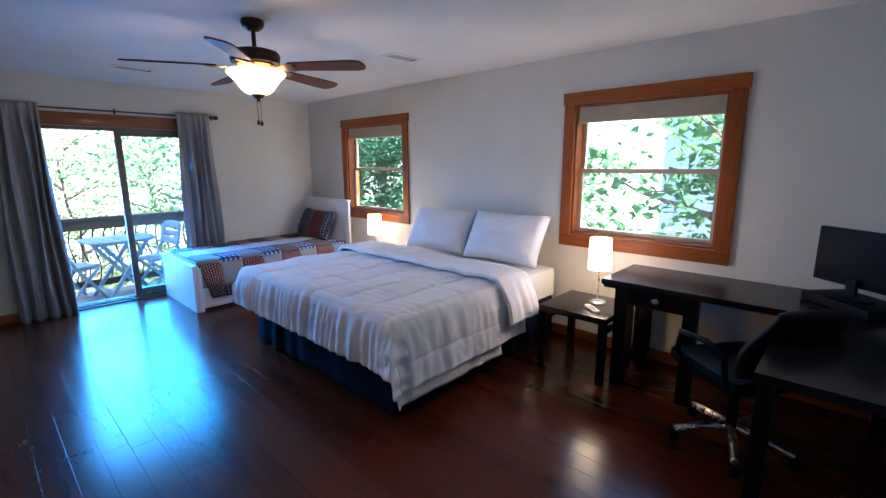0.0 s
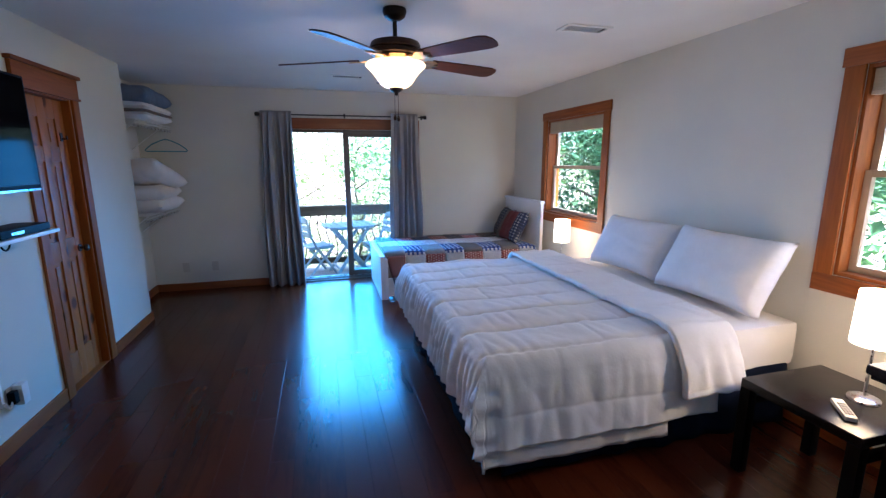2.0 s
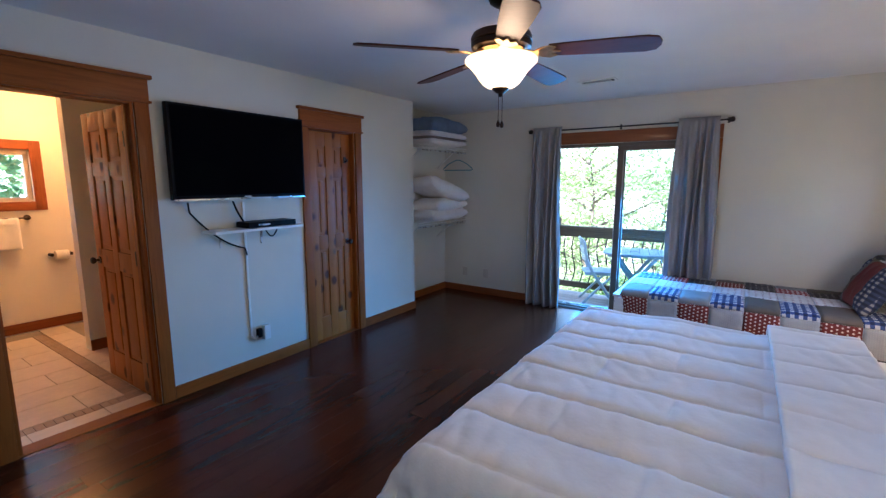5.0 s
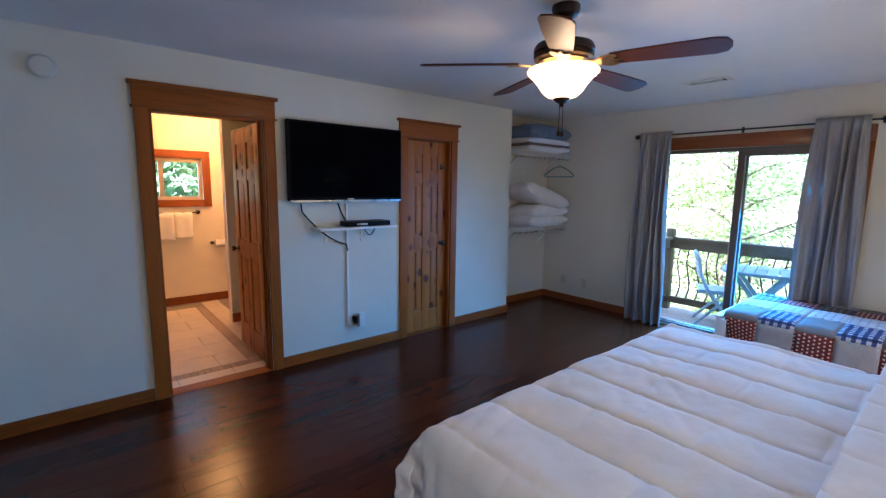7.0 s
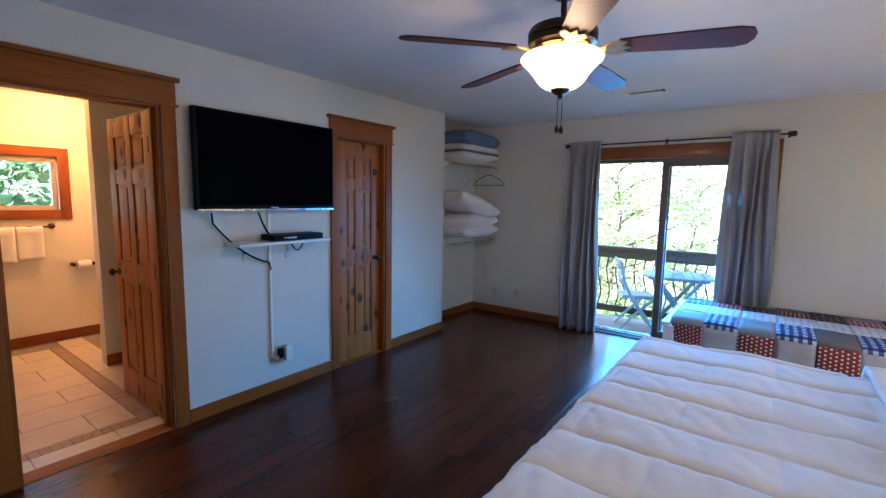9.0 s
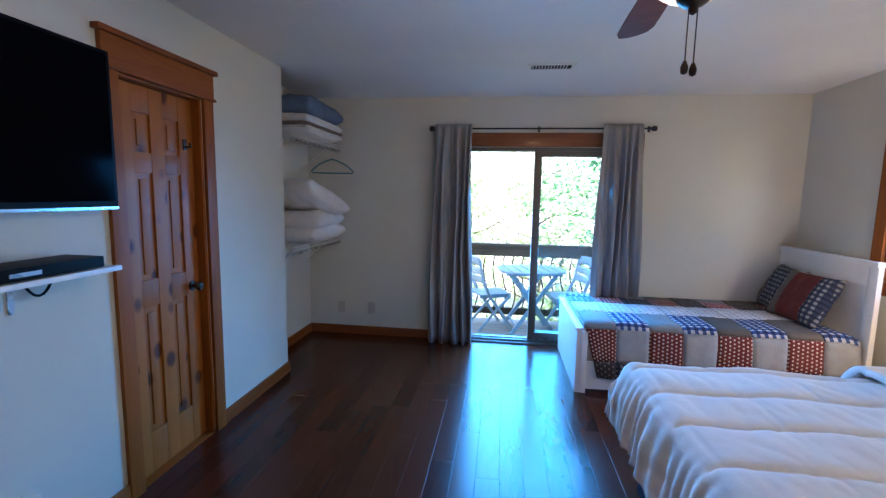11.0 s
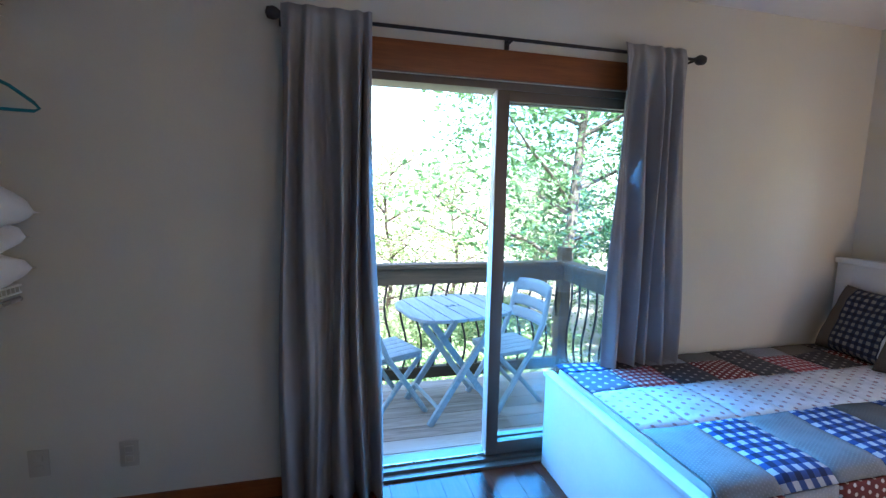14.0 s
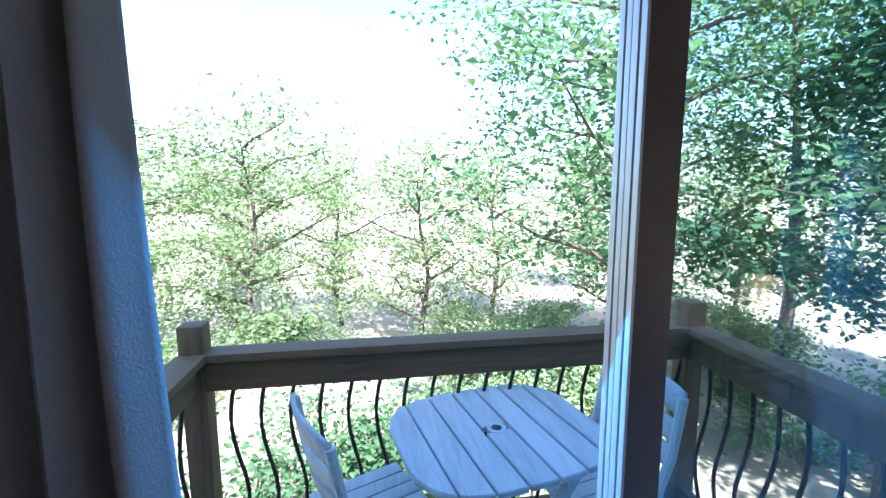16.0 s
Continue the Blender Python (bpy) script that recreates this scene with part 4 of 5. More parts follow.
tagged(part("daybed_mattress", box(1.625, 3.49, 5.385, 6.37, 0.325, 0.555, 0.04), M_SHEET, None, "ivory mattress under the patchwork quilt", m=DAY_M), category="mattress")

RD, WH = (0.15, 0.022, 0.018), (0.56, 0.57, 0.60)
Q_PLAID = check("navy_white_plaid", WH, (0.045, 0.080, 0.24), (0.012, 0.022, 0.075), 0.052)
Q_PALE = check("pale_grey_cotton", (0.33, 0.335, 0.34), (0.39, 0.395, 0.40), (0.42, 0.425, 0.43), 0.014, "dots")
Q_PLAID_DK = check("dark_navy_plaid", (0.24, 0.23, 0.22), (0.030, 0.040, 0.080), (0.012, 0.017, 0.038), 0.038)
Q_DOT = check("red_dotted_cotton", RD, (0.66, 0.55, 0.48), (0.75, 0.65, 0.6), 0.030, "dots")
Q_GREY = check("grey_chambray", (0.22, 0.225, 0.235), (0.27, 0.275, 0.285), (0.30, 0.31, 0.32), 0.012, "dots")
Q_TAUPE = check("taupe_cotton", (0.115, 0.098, 0.082), (0.135, 0.116, 0.097), (0.145, 0.125, 0.105), 0.012, "dots")
Q_SPRIG = check("white_sprig_cotton", (0.64, 0.66, 0.70), (0.36, 0.36, 0.42), (0.38, 0.22, 0.24), 0.050, "sprig")
Q_DARK = check("dark_floral_cotton", (0.045, 0.04, 0.045), (0.20, 0.17, 0.16), (0.30, 0.27, 0.24), 0.045, "sprig")
Q_GING = check("red_gingham", (0.55, 0.48, 0.48), (0.34, 0.09, 0.10), (0.20, 0.02, 0.03), 0.035)
Q_SLATE = check("slate_sprig_cotton", (0.10, 0.12, 0.17), (0.5, 0.5, 0.52), (0.55, 0.55, 0.58), 0.050, "sprig")

quilt = thing("patchwork_quilt", "patchwork quilt of red, blue and grey squares on the daybed", "quilt", m=DAY_M)


def quilt_at(x, s):
    """A place on the quilt: s runs from the wall side across the mattress and down the front."""
    y_back, flat, r = 6.365, 0.965, 0.06
    lump = 0.010 * noise.noise(Vector((x * 3, s * 3, 5))) + 0.005 * noise.noise(Vector((x * 11, s * 11, 2)))
    droop = max(0.0, (x - 3.38)) * 0.25
    if s < flat:
        return (x, y_back - s, 0.572 + lump - droop)
    t = s - flat
    if t < r * math.pi / 2:
        return (x, y_back - flat - (r + lump) * math.sin(t / r), 0.572 - r + (r + lump) * math.cos(t / r) - droop)
    e = t - r * math.pi / 2
    wave = 0.012 * math.sin(x * 14) * e / 0.4 + lump
    return (x, y_back - flat - r - 0.035 * e / 0.4 - wave, 0.572 - r - e - droop)


def patch(name, x0, x1, s0, s1, material, slant=0.0):
    g = 0.0015

    def fn(u, v):
        s = s0 + g + (s1 - s0 - 2 * g) * v
        x = x0 + g + (x1 - x0 - 2 * g) * u
        x += slant * max(0.0, s - 1.0) * (1 - u) if slant else 0
        p = quilt_at(x, s)
        edge = min(u, 1 - u, v, 1 - v)
        k = 0.006 * min(1.0, edge * 6) if edge < 0.166 else 0.006
        return (p[0], p[1] - (k if s > 1.0 else 0), p[2] + (0 if s > 1.0 else k))
    return thick(part(name, sheet(8, 8, fn, lambda u, v: (x0 + (x1 - x0) * u, s0 + (s1 - s0) * v)), material, quilt, smooth=60), 0.010)


NX = 8
for i in range(NX):
    x0, x1 = 1.615 + 0.2325 * i, 1.615 + 0.2325 * (i + 1)
    if i == 0:
        patch("patch", x0, x1, 0.0, 0.12, Q_PLAID)
        patch("patch", x0, x1, 0.12, 0.34, Q_SLATE)
    else:
        patch("patch", x0, x1, 0.0, 0.12, (Q_TAUPE, Q_DARK, Q_GREY)[i % 3])
        patch("patch", x0, x1, 0.12, 0.34, (Q_GING, Q_DARK, Q_DOT, Q_DARK)[(i - 1) % 4])
    patch("patch", x0, x1, 0.34, 0.66, Q_SPRIG)
    patch("patch", x0, x1, 0.66, 1.04, Q_PLAID if i % 2 == 1 else (Q_GREY if i < 3 else Q_TAUPE))
    s2 = 1.04
    patch("patch", x0, x1, s2, 1.30, Q_DOT if i % 2 == 0 else Q_PALE, 0.25 if i == 0 else 0)
    patch("patch", x0, x1, 1.30, 1.43, Q_DARK if i % 2 == 0 else Q_PLAID_DK, 0.25 if i == 0 else 0)


def sham(m, w, h, t, seed, mats, cuts, label):
    p = part("pillow", pillow_mesh(w, h, t, seed), mats[0], None, label, 80, m)
    for q in mats[1:]:
        p.data.materials.append(q)
    uv = p.data.uv_layers.new()
    for lp in p.data.loops:
        co = p.data.vertices[lp.vertex_index].co
        uv.data[lp.index].uv = (co.x, co.y)
    for f in p.data.polygons:
        f.material_index = sum(f.center.x > c for c in cuts)
    return tagged(p, category="pillow", group="quilted shams")


sham(pose(3.425, 6.10, 0.735, 0, -66, -8) @ pose(0, 0, 0, 0, 0, 90), 0.47, 0.42, 0.15, 5, [Q_SPRIG, Q_PLAID_DK, Q_TAUPE], [-0.15, 0.12], "plaid and floral patchwork pillow against the headboard")
sham(pose(3.375, 5.74, 0.735, 0, -62, 6) @ pose(0, 0, 0, 0, 0, 90), 0.49, 0.43, 0.16, 6, [Q_PLAID_DK, mat("brick_red_cotton", (0.13, 0.02, 0.017), 0.9, 0.2, 10, 200, 0.3), Q_TAUPE], [-0.13, 0.12], "brick red patchwork pillow with a plaid border")


# ---- curtains ----
def curtain(x0, x1, seed, label):
    t = thing("curtain", label, "curtain", "balcony door curtains")

    def fn(u, v):
        z = 2.165 - v * 2.166
        open_ = 0.75 + 0.45 * v ** 1.5
        mid = (x0 + x1) / 2
        x = mid + (u - 0.5) * (x1 - x0) * (0.88 + 0.20 * v)
        f = math.sin((u + 0.06 * math.sin(u * 7 + seed)) * 4.6 * 2 * math.pi + seed + 0.9 * math.sin(v * 2.4 + seed)) + 0.22 * math.sin(u * 9.3 * 2 * math.pi + seed * 2 + v * 2) + 0.5 * noise.noise(Vector((u * 5, v * 2.5, seed)))
        return (x + 0.012 * math.sin(v * 6 + u * 9 + seed), 6.345 - 0.036 * min(1, v / 0.03 + 0.55) + (0.010 + 0.040 * min(1, max(0, v - 0.02) / 0.10)) * f * open_ * 0.9 - 0.014 * v, z)
    thick(part("cloth", sheet(110, 40, fn), M_CURTAIN, t, smooth=70), 0.003)
    return t


curtain(0.300, 0.715, 0.4, "grey curtain panel drawn aside at the balcony door")
curtain(1.865, 2.295, 2.1, "grey curtain panel drawn aside behind the daybed")
rodt = thing("curtain_rod", "black curtain rod with round finials above the balcony door", "curtain rod")
part("pole", rod((0.31, 6.335, 2.125), (2.34, 6.335, 2.125), 0.008), M_IRON, rodt)
for x, z in ((0.30, 2.125), (2.35, 2.125)):
    part("finial", lathe([(0.0001, -0.03), (0.022, -0.022), (0.026, 0.0), (0.022, 0.014), (0.010, 0.03), (0.010, 0.04)], 18), M_IRON, rodt, m=pose(x, 6.335, z, 0, 90 if x < 1 else -90, 0))
for x in (0.325, 1.325, 2.325):
    bm = box(x - 0.01, x + 0.01, 6.40, YN - 0, 2.100, 2.155, 0.002)
    add_rod(bm, (x, 6.405, 2.122), (x, 6.335, 2.122), 0.006)
    part("bracket", bm, M_IRON, rodt)

# ---- west wall: television, shelf, cables ----
tv = thing("television", "large black wall-mounted flat television, switched off", "television")
part("mount", box(XW, XW + 0.035, 2.97, 3.32, 1.58, 1.88, 0.004), M_BLACKPL, tv)
tv_case = part("casing", box(XW + 0.035, XW + 0.085, 2.61, 3.69, 1.405, 2.050, 0.008), M_BLACKPL, tv)
part("screen", box(XW + 0.084, XW + 0.0875, 2.63, 3.672, 1.435, 2.034, 0), M_SCREEN, tv_case, "glossy black screen", 0)
part("bottom_strip", box(XW + 0.080, XW + 0.088, 2.615, 3.685, 1.400, 1.412, 0.002), M_METAL, tv_case, "thin silver lower edge")
part("badge", box(XW + 0.087, XW + 0.0895, 3.12, 3.18, 1.416, 1.424, 0), M_METAL, tv_case, "small silver badge")
SH_M = Matrix.Translation((0, 0.035, -0.045))
ws = thing("wall_shelf", "narrow white wall shelf under the television", "shelf", m=SH_M)
part("shelf_board", box(XW, XW + 0.20, 2.78, 3.53, 1.205, 1.225, 0.004), M_WHITEWOOD, ws)
for y in (2.92, 3.26):
    part("bracket", add_box(box(XW, XW + 0.006, y - 0.01, y + 0.01, 1.08, 1.205, 0), XW + 0.006, XW + 0.15, y - 0.01, y + 0.01, 1.198, 1.205), M_METAL, ws)
cb = thing("cable_box", "slim black set-top box on the wall shelf", "electronics", m=SH_M)
part("case", box(XW + 0.02, XW + 0.19, 3.04, 3.46, 1.229, 1.272, 0.006), M_BLACKPL, cb)
part("display", box(XW + 0.189, XW + 0.192, 3.12, 3.22, 1.242, 1.256, 0), M_METAL, cb, "small silver display strip")
for y in (3.07, 3.43):
    part("foot", rod((XW + 0.10, y, 1.2245), (XW + 0.10, y, 1.231), 0.012), M_BLACKPL, cb)
part("channel", box(XW, XW + 0.014, 3.105, 3.125, 0.32, 1.42, 0.003), M_WHITEPL, thing("cable_channel", "white cable channel running down the wall", "cable channel", m=SH_M))
part("cord", tube([Vector((XW + 0.03, 2.69, 1.43)), *arc((XW + 0.02, 2.70, 1.36), (XW + 0.02, 3.10, 1.06), 0.05), Vector((XW + 0.02, 3.115, 1.0))], 0.006), M_BLACKPL, thing("hanging_cord", "black cord hanging from the television to the channel", "cable", m=SH_M))
part("cord", tube(arc((XW + 0.03, 3.02, 1.43), (XW + 0.06, 3.09, 1.262), 0.02), 0.007), M_BLACKPL, thing("hanging_cord", "short black cord between television and box", "cable", m=SH_M))
part("cord", tube(arc((XW + 0.03, 3.28, 1.20), (XW + 0.03, 3.40, 1.205), 0.07), 0.005), M_BLACKPL, thing("hanging_cord", "loop of black cord under the shelf", "cable", m=SH_M))
part("cord", tube(arc((XW + 0.02, 3.115, 0.34), (XW + 0.03, 3.17, 0.36), 0.05), 0.006), M_WHITEPL, thing("hanging_cord", "white cord looping to the wall outlet", "cable", m=SH_M))


def outlet(x, y, z, rz, label, big=False):
    o = thing("wall_outlet", label, "outlet", "wall outlets", pose(x, y, z, 0, 0, rz))
    part("plate", box(-0.037, 0.037, 0.0, 0.006, -0.058, 0.058, 0.004), M_OUTLET, o)
    for dz in (-0.022, 0.022):
        part("socket", box(-0.016, 0.016, 0.005, 0.009, dz - 0.014, dz + 0.014, 0.004), M_OUTLET, o)
    return o


outlet(-0.337, YN, 0.288, 180, "white wall outlet beside the balcony curtain")
outlet(-0.665, YN, 0.286, 180, "white wall outlet beside the closet alcove")
o = outlet(XW, 3.235, 0.295, -90, "white outlet with black plug and adapter below the television")
part("adapter", box(-0.06, -0.005, 0.008, 0.055, -0.06, 0.06, 0.005), M_WHITEPL, o, "white plug-in adapter")
part("plug", box(0.008, 0.045, 0.008, 0.045, -0.03, 0.04, 0.005), M_BLACKPL, o, "black power plug")
sdx = thing("smoke_detector", "round smoke detector painted over in the wall colour", "smoke detector", m=pose(XW, 1.203, 2.205, 0, 90, 0))
part("body", lathe([(0.065, 0.0), (0.065, 0.02), (0.055, 0.035), (0.03, 0.04), (0.0001, 0.04)], 28), M_WALL, sdx)


# ---- closet alcove ----
def wire_shelf(z, label):
    s = thing("wire_shelf", label, "shelf", "alcove shelves")
    x0, x1, y0, y1 = XC, -0.66, 5.336, YN - 0.016
    for x, zz in ((x0 + 0.006, z), (x1, z), (x1, z - 0.028)):
        part("long_wire", rod((x, y0, zz), (x, y1, zz), 0.004, seg=8), M_WHITEPL, s)
    for k in range(44):
        y = y0 + 0.01 + k * (y1 - y0 - 0.02) / 43
        part("cross_wire", tube([(x0 + 0.004, y, z + 0.004), (x1, y, z + 0.004), (x1 + 0.002, y, z - 0.028)], 0.002, 5), M_WHITEPL, s)
    for y in (5.45, 6.20):
        part("brace", rod((x1 - 0.02, y, z - 0.01), (x0 + 0.004, y, z - 0.26), 0.006, seg=8), M_WHITEPL, s)
    part("hang_rod", rod((x1 - 0.005, y0, z - 0.055), (x1 - 0.005, y1, z - 0.055), 0.010), M_METAL, s, "steel hanging rod")
    return s


wire_shelf(1.96, "white wire shelf with folded bedding in the alcove")
wire_shelf(1.04, "white wire shelf with stacked pillows in the alcove")
for k, (z, dy, rz) in enumerate(((1.12, 0.0, 0), (1.235, 0.02, 4))):
    bed_pillow(pose(-0.80, 5.93 + dy, z, 0, 0, 90 + rz), 0.84, 0.46, 0.17, 20 + k, "white pillow stacked on the alcove shelf", group="stacked pillows")
bed_pillow(pose(-0.78, 5.88, 1.425, 0, 0, 84) @ pose(0, 0, 0, -6, 17, 0), 0.82, 0.50, 0.20, 24, "white pillow tilted on top of the stack", group="stacked pillows")
M_QB = mat("steel_blue_blanket", (0.14, 0.20, 0.30), 0.9, 0.2, 6, 200, 0.4)
M_STRIPE = mat("taupe_stripe", (0.20, 0.16, 0.14), 0.9, 0.1, 6, 200, 0.3)
fl = thing("folded_blanket", "folded white blanket with taupe stripe on the upper shelf", "blanket")
for k in range(2):
    part("layer", pillow_mesh(0.86, 0.42, 0.10, 30 + k), M_LINEN, fl, m=pose(-0.81, 5.92, 2.02 + 0.085 * k, 0, 0, 90))
part("stripe", pillow_mesh(0.87, 0.425, 0.045, 33), M_STRIPE, fl, "taupe stripe", m=pose(-0.81, 5.92, 2.06, 0, 0, 90))
bb = part("folded_blanket", pillow_mesh(0.86, 0.44, 0.20, 35), M_QB, None, "folded steel-blue comforter on the upper shelf", 80, pose(-0.81, 5.93, 2.215, 0, 0, 90))
tagged(bb, category="blanket")
hg = thing("clothes_hanger", "teal plastic clothes hanger on the alcove rod", "hanger", m=pose(-0.665, 6.20, 1.74, 0, 0, 12))
M_TEAL = mat("teal_plastic", (0.02, 0.22, 0.27), 0.4, 0.1, 10, 80, 0.0)
part("shoulder_bar", tube([(0.02, 0, 0.07), (0.07, 0, 0.05), (0.13, 0, 0.02), (0.19, 0, -0.03), (0.205, 0, -0.05), (0.19, 0, -0.06), (0, 0, -0.06), (-0.19, 0, -0.06), (-0.205, 0, -0.05), (-0.19, 0, -0.03), (-0.13, 0, 0.02), (-0.07, 0, 0.05), (-0.02, 0, 0.07), (0.02, 0, 0.07)], 0.006), M_TEAL, hg)
part("hook", tube([(0, 0, 0.07), (0, 0, 0.11), (0.012, 0, 0.125), (0.024, 0, 0.145), (0.018, 0, 0.168), (0, 0, 0.178), (-0.018, 0, 0.165)], 0.003), M_METAL, hg)

# ---- bathroom things ----
bl = thing("bath_ceiling_light", "lit round flush bathroom ceiling light", "ceiling light")
part("ring", lathe([(0.11, 0.0), (0.11, -0.02), (0.10, -0.025), (0.10, 0.0)], 28, (-2.94, 2.65, 2.42)), M_WHITEPL, bl)
part("diffuser", lathe([(0.098, -0.012), (0.08, -0.035), (0.04, -0.045), (0.0001, -0.047)], 28, (-2.94, 2.65, 2.42)), M_BATHLIGHT, bl, "glowing diffuser").visible_shadow = False
tb = thing("towel_rack", "dark bronze towel bar on the bathroom wall", "towel bar")
part("bar", rod((BX + 0.06, 1.86, 1.17), (BX + 0.06, 2.50, 1.17), 0.008), M_BRONZE, tb)
for y in (1.86, 2.50):
    part("post", lathe([(0.028, 0.0), (0.028, 0.006), (0.014, 0.012), (0.012, 0.055), (0.018, 0.065), (0.0001, 0.075)], 18), M_BRONZE, tb, m=pose(BX, y, 1.17, 0, 90, 0))
for y0, y1, zb in ((1.92, 2.22, 0.84), (2.225, 2.42, 0.86)):
    def towel(u, v, a=y0, b=y1, bot=zb):
        s = (v - 0.35) / 0.65
        z = 1.182 - abs(s) * (1.182 - bot) if s > 0 else 1.182 - abs(s) * 0.42
        return (BX + 0.06 + (0.016 if s > 0 else -0.016) * min(1, abs(s) * 8) + 0.004 * math.sin(u * 9), a + (b - a) * u, z)
    tw = thing("towel", "white towel folded over the bathroom bar", "towel", "towels")
    thick(part("cloth", sheet(12, 24, towel), M_TOWEL, tw, smooth=60), 0.012)
    part("band", box(BX + 0.082, BX + 0.086, y0 + 0.03, y1 - 0.03, 1.10, 1.125, 0.001), M_TOWEL, tw)
tp = thing("toilet_roll_holder", "bronze holder with a white paper roll", "paper holder")
for y in (2.64, 2.80):
    part("post", rod((BX, y, 0.77), (BX + 0.07, y, 0.77), 0.018), M_BRONZE, tp)
part("paper_roll", rod((BX + 0.07, 2.665, 0.765), (BX + 0.07, 2.775, 0.765), 0.05, seg=24), M_TOWEL, tp, "white paper roll")


# ---- balcony ----
deck = tagged(thing("balcony", "weathered wooden balcony with brown railing", "balcony", m=Matrix.Translation((0, 0, -0.05))), kind="structure")
DX0, DX1, DY1, DZ = 0.07, 2.58, 7.86, -0.10
for y in (6.65, 7.25, 7.80):
    part("joist", box(DX0, DX1, y, y + 0.04, DZ - 0.20, DZ - 0.031, 0.003), M_RAIL, deck)
PX0, PX1, PY = 0.13, 2.385, 7.72
for x in (PX0, PX1):
    part("post", box(x, x + 0.095, PY - 0.045, PY + 0.05, -3.3, 1.045, 0.008), M_POST, deck)
    part("side_post", box(x, x + 0.095, YN + WT, YN + WT + 0.09, DZ, 0.90, 0.006), M_POST, deck)
part("top_rail", box(PX0 + 0.095, PX1, PY - 0.045, PY + 0.0, 0.77, 0.895, 0.006), M_RAIL, deck)
part("rail_cap", box(PX0 + 0.095, PX1, PY - 0.06, PY + 0.055, 0.895, 0.93, 0.006), M_RAIL, deck)
part("bottom_rail", box(PX0 + 0.095, PX1, PY - 0.03, PY + 0.02, 0.0, 0.09, 0.005), M_RAIL, deck)
for x in (PX0, PX1):
    part("side_top_rail", box(x + 0.02, x + 0.065, YN + WT + 0.09, PY - 0.045, 0.77, 0.895, 0.006), M_POST, deck)
    part("side_cap", box(x - 0.01, x + 0.105, YN + WT + 0.09, PY - 0.046, 0.895, 0.93, 0.006), M_POST, deck)
    part("side_bottom_rail", box(x + 0.02, x + 0.065, YN + WT + 0.09, PY - 0.045, 0.0, 0.09, 0.005), M_POST, deck)
bal = bpy.data.meshes.new("baluster")
bmb = tube([(0.030 * math.sin(math.pi * k / 14 * 2.0) * (1 if k < 7 else 0.8), 0.018 * math.sin(math.pi * k / 14), 0.09 + 0.68 * k / 14) for k in range(15)], 0.009, 8)
bmb.to_mesh(bal)
bmb.free()
finish(new("baluster", bal), M_IRON)
first = bpy.data.objects["baluster"]
first.parent = deck
first.matrix_basis = pose(PX0 + 0.19, PY - 0.01, 0)


def more_balusters(m):
    o = new("baluster", bal)
    o.parent, o.matrix_basis = deck, m


for k in range(1, 18):
    more_balusters(pose(PX0 + 0.19 + 0.122 * k, PY - 0.01, 0))
for x in (PX0 + 0.045, PX1 + 0.045):
    for k in range(8):
        more_balusters(pose(x, YN + WT + 0.17 + 0.118 * k, 0, 0, 0, 90))

# ---- folding patio set ----
pt = thing("patio_table", "grey-white slatted folding patio table on the balcony", "table", m=pose(1.368, 7.40, DZ - 0.05, 0, 0, 11.5))
TH, HW = 0.765, 0.395
n = 7
for k in range(n):
    x0, x1 = -HW + 2 * HW * k / n + 0.004, -HW + 2 * HW * (k + 1) / n - 0.004

    def half(x):
        return 0.345 * max(0.0, 1 - abs(x / (HW + 0.004)) ** 3.2) ** (1 / 3.2)
    xs = [x0 + (x1 - x0) * j / 6 for j in range(7)]
    pts = [(x, half(x)) for x in xs] + [(x, -half(x)) for x in reversed(xs)]
    if k == 3:
        part("slat", outline([(x, half(x)) for x in xs] + [(xs[-1], 0.022), (0.012, 0.022), (-0.012, 0.022), (xs[0], 0.022)], TH - 0.022, TH, 0.003), M_TABLE, pt)
        part("slat", outline([(x, -half(x)) for x in reversed(xs)] + [(xs[0], -0.022), (-0.012, -0.022), (0.012, -0.022), (xs[-1], -0.022)], TH - 0.022, TH, 0.003), M_TABLE, pt)
        ring = part("parasol_ring", lathe([(0.022, -0.03), (0.038, -0.03), (0.038, 0.002), (0.022, 0.002)], 20, (0, 0, TH)), M_TABLE, pt, "ring round the parasol hole")
        open_lathe_fix(ring)
    else:
        part("slat", outline(pts, TH - 0.022, TH, 0.003), M_TABLE, pt)
for y in (-0.20, 0.20):
    part("cross_bar", box(-0.33, 0.33, y - 0.02, y + 0.02, TH - 0.055, TH - 0.023, 0.004), M_TABLE, pt)
for y, s in ((-0.22, 1), (-0.17, -1), (0.22, 1), (0.17, -1)):
    bm = bm_new()
    add_box(bm, -0.022, 0.022, -0.014, 0.014, -0.46, 0.46, 0.006)
    part("leg", bm, M_TABLE, pt, m=pose(0, y, 0.375, 0, 36 * s, 0))
part("stretcher", rod((0.20, -0.22, 0.11), (0.20, 0.22, 0.11), 0.014), M_TABLE, pt)
part("stretcher", rod((-0.20, -0.22, 0.11), (-0.20, 0.22, 0.11), 0.014), M_TABLE, pt)


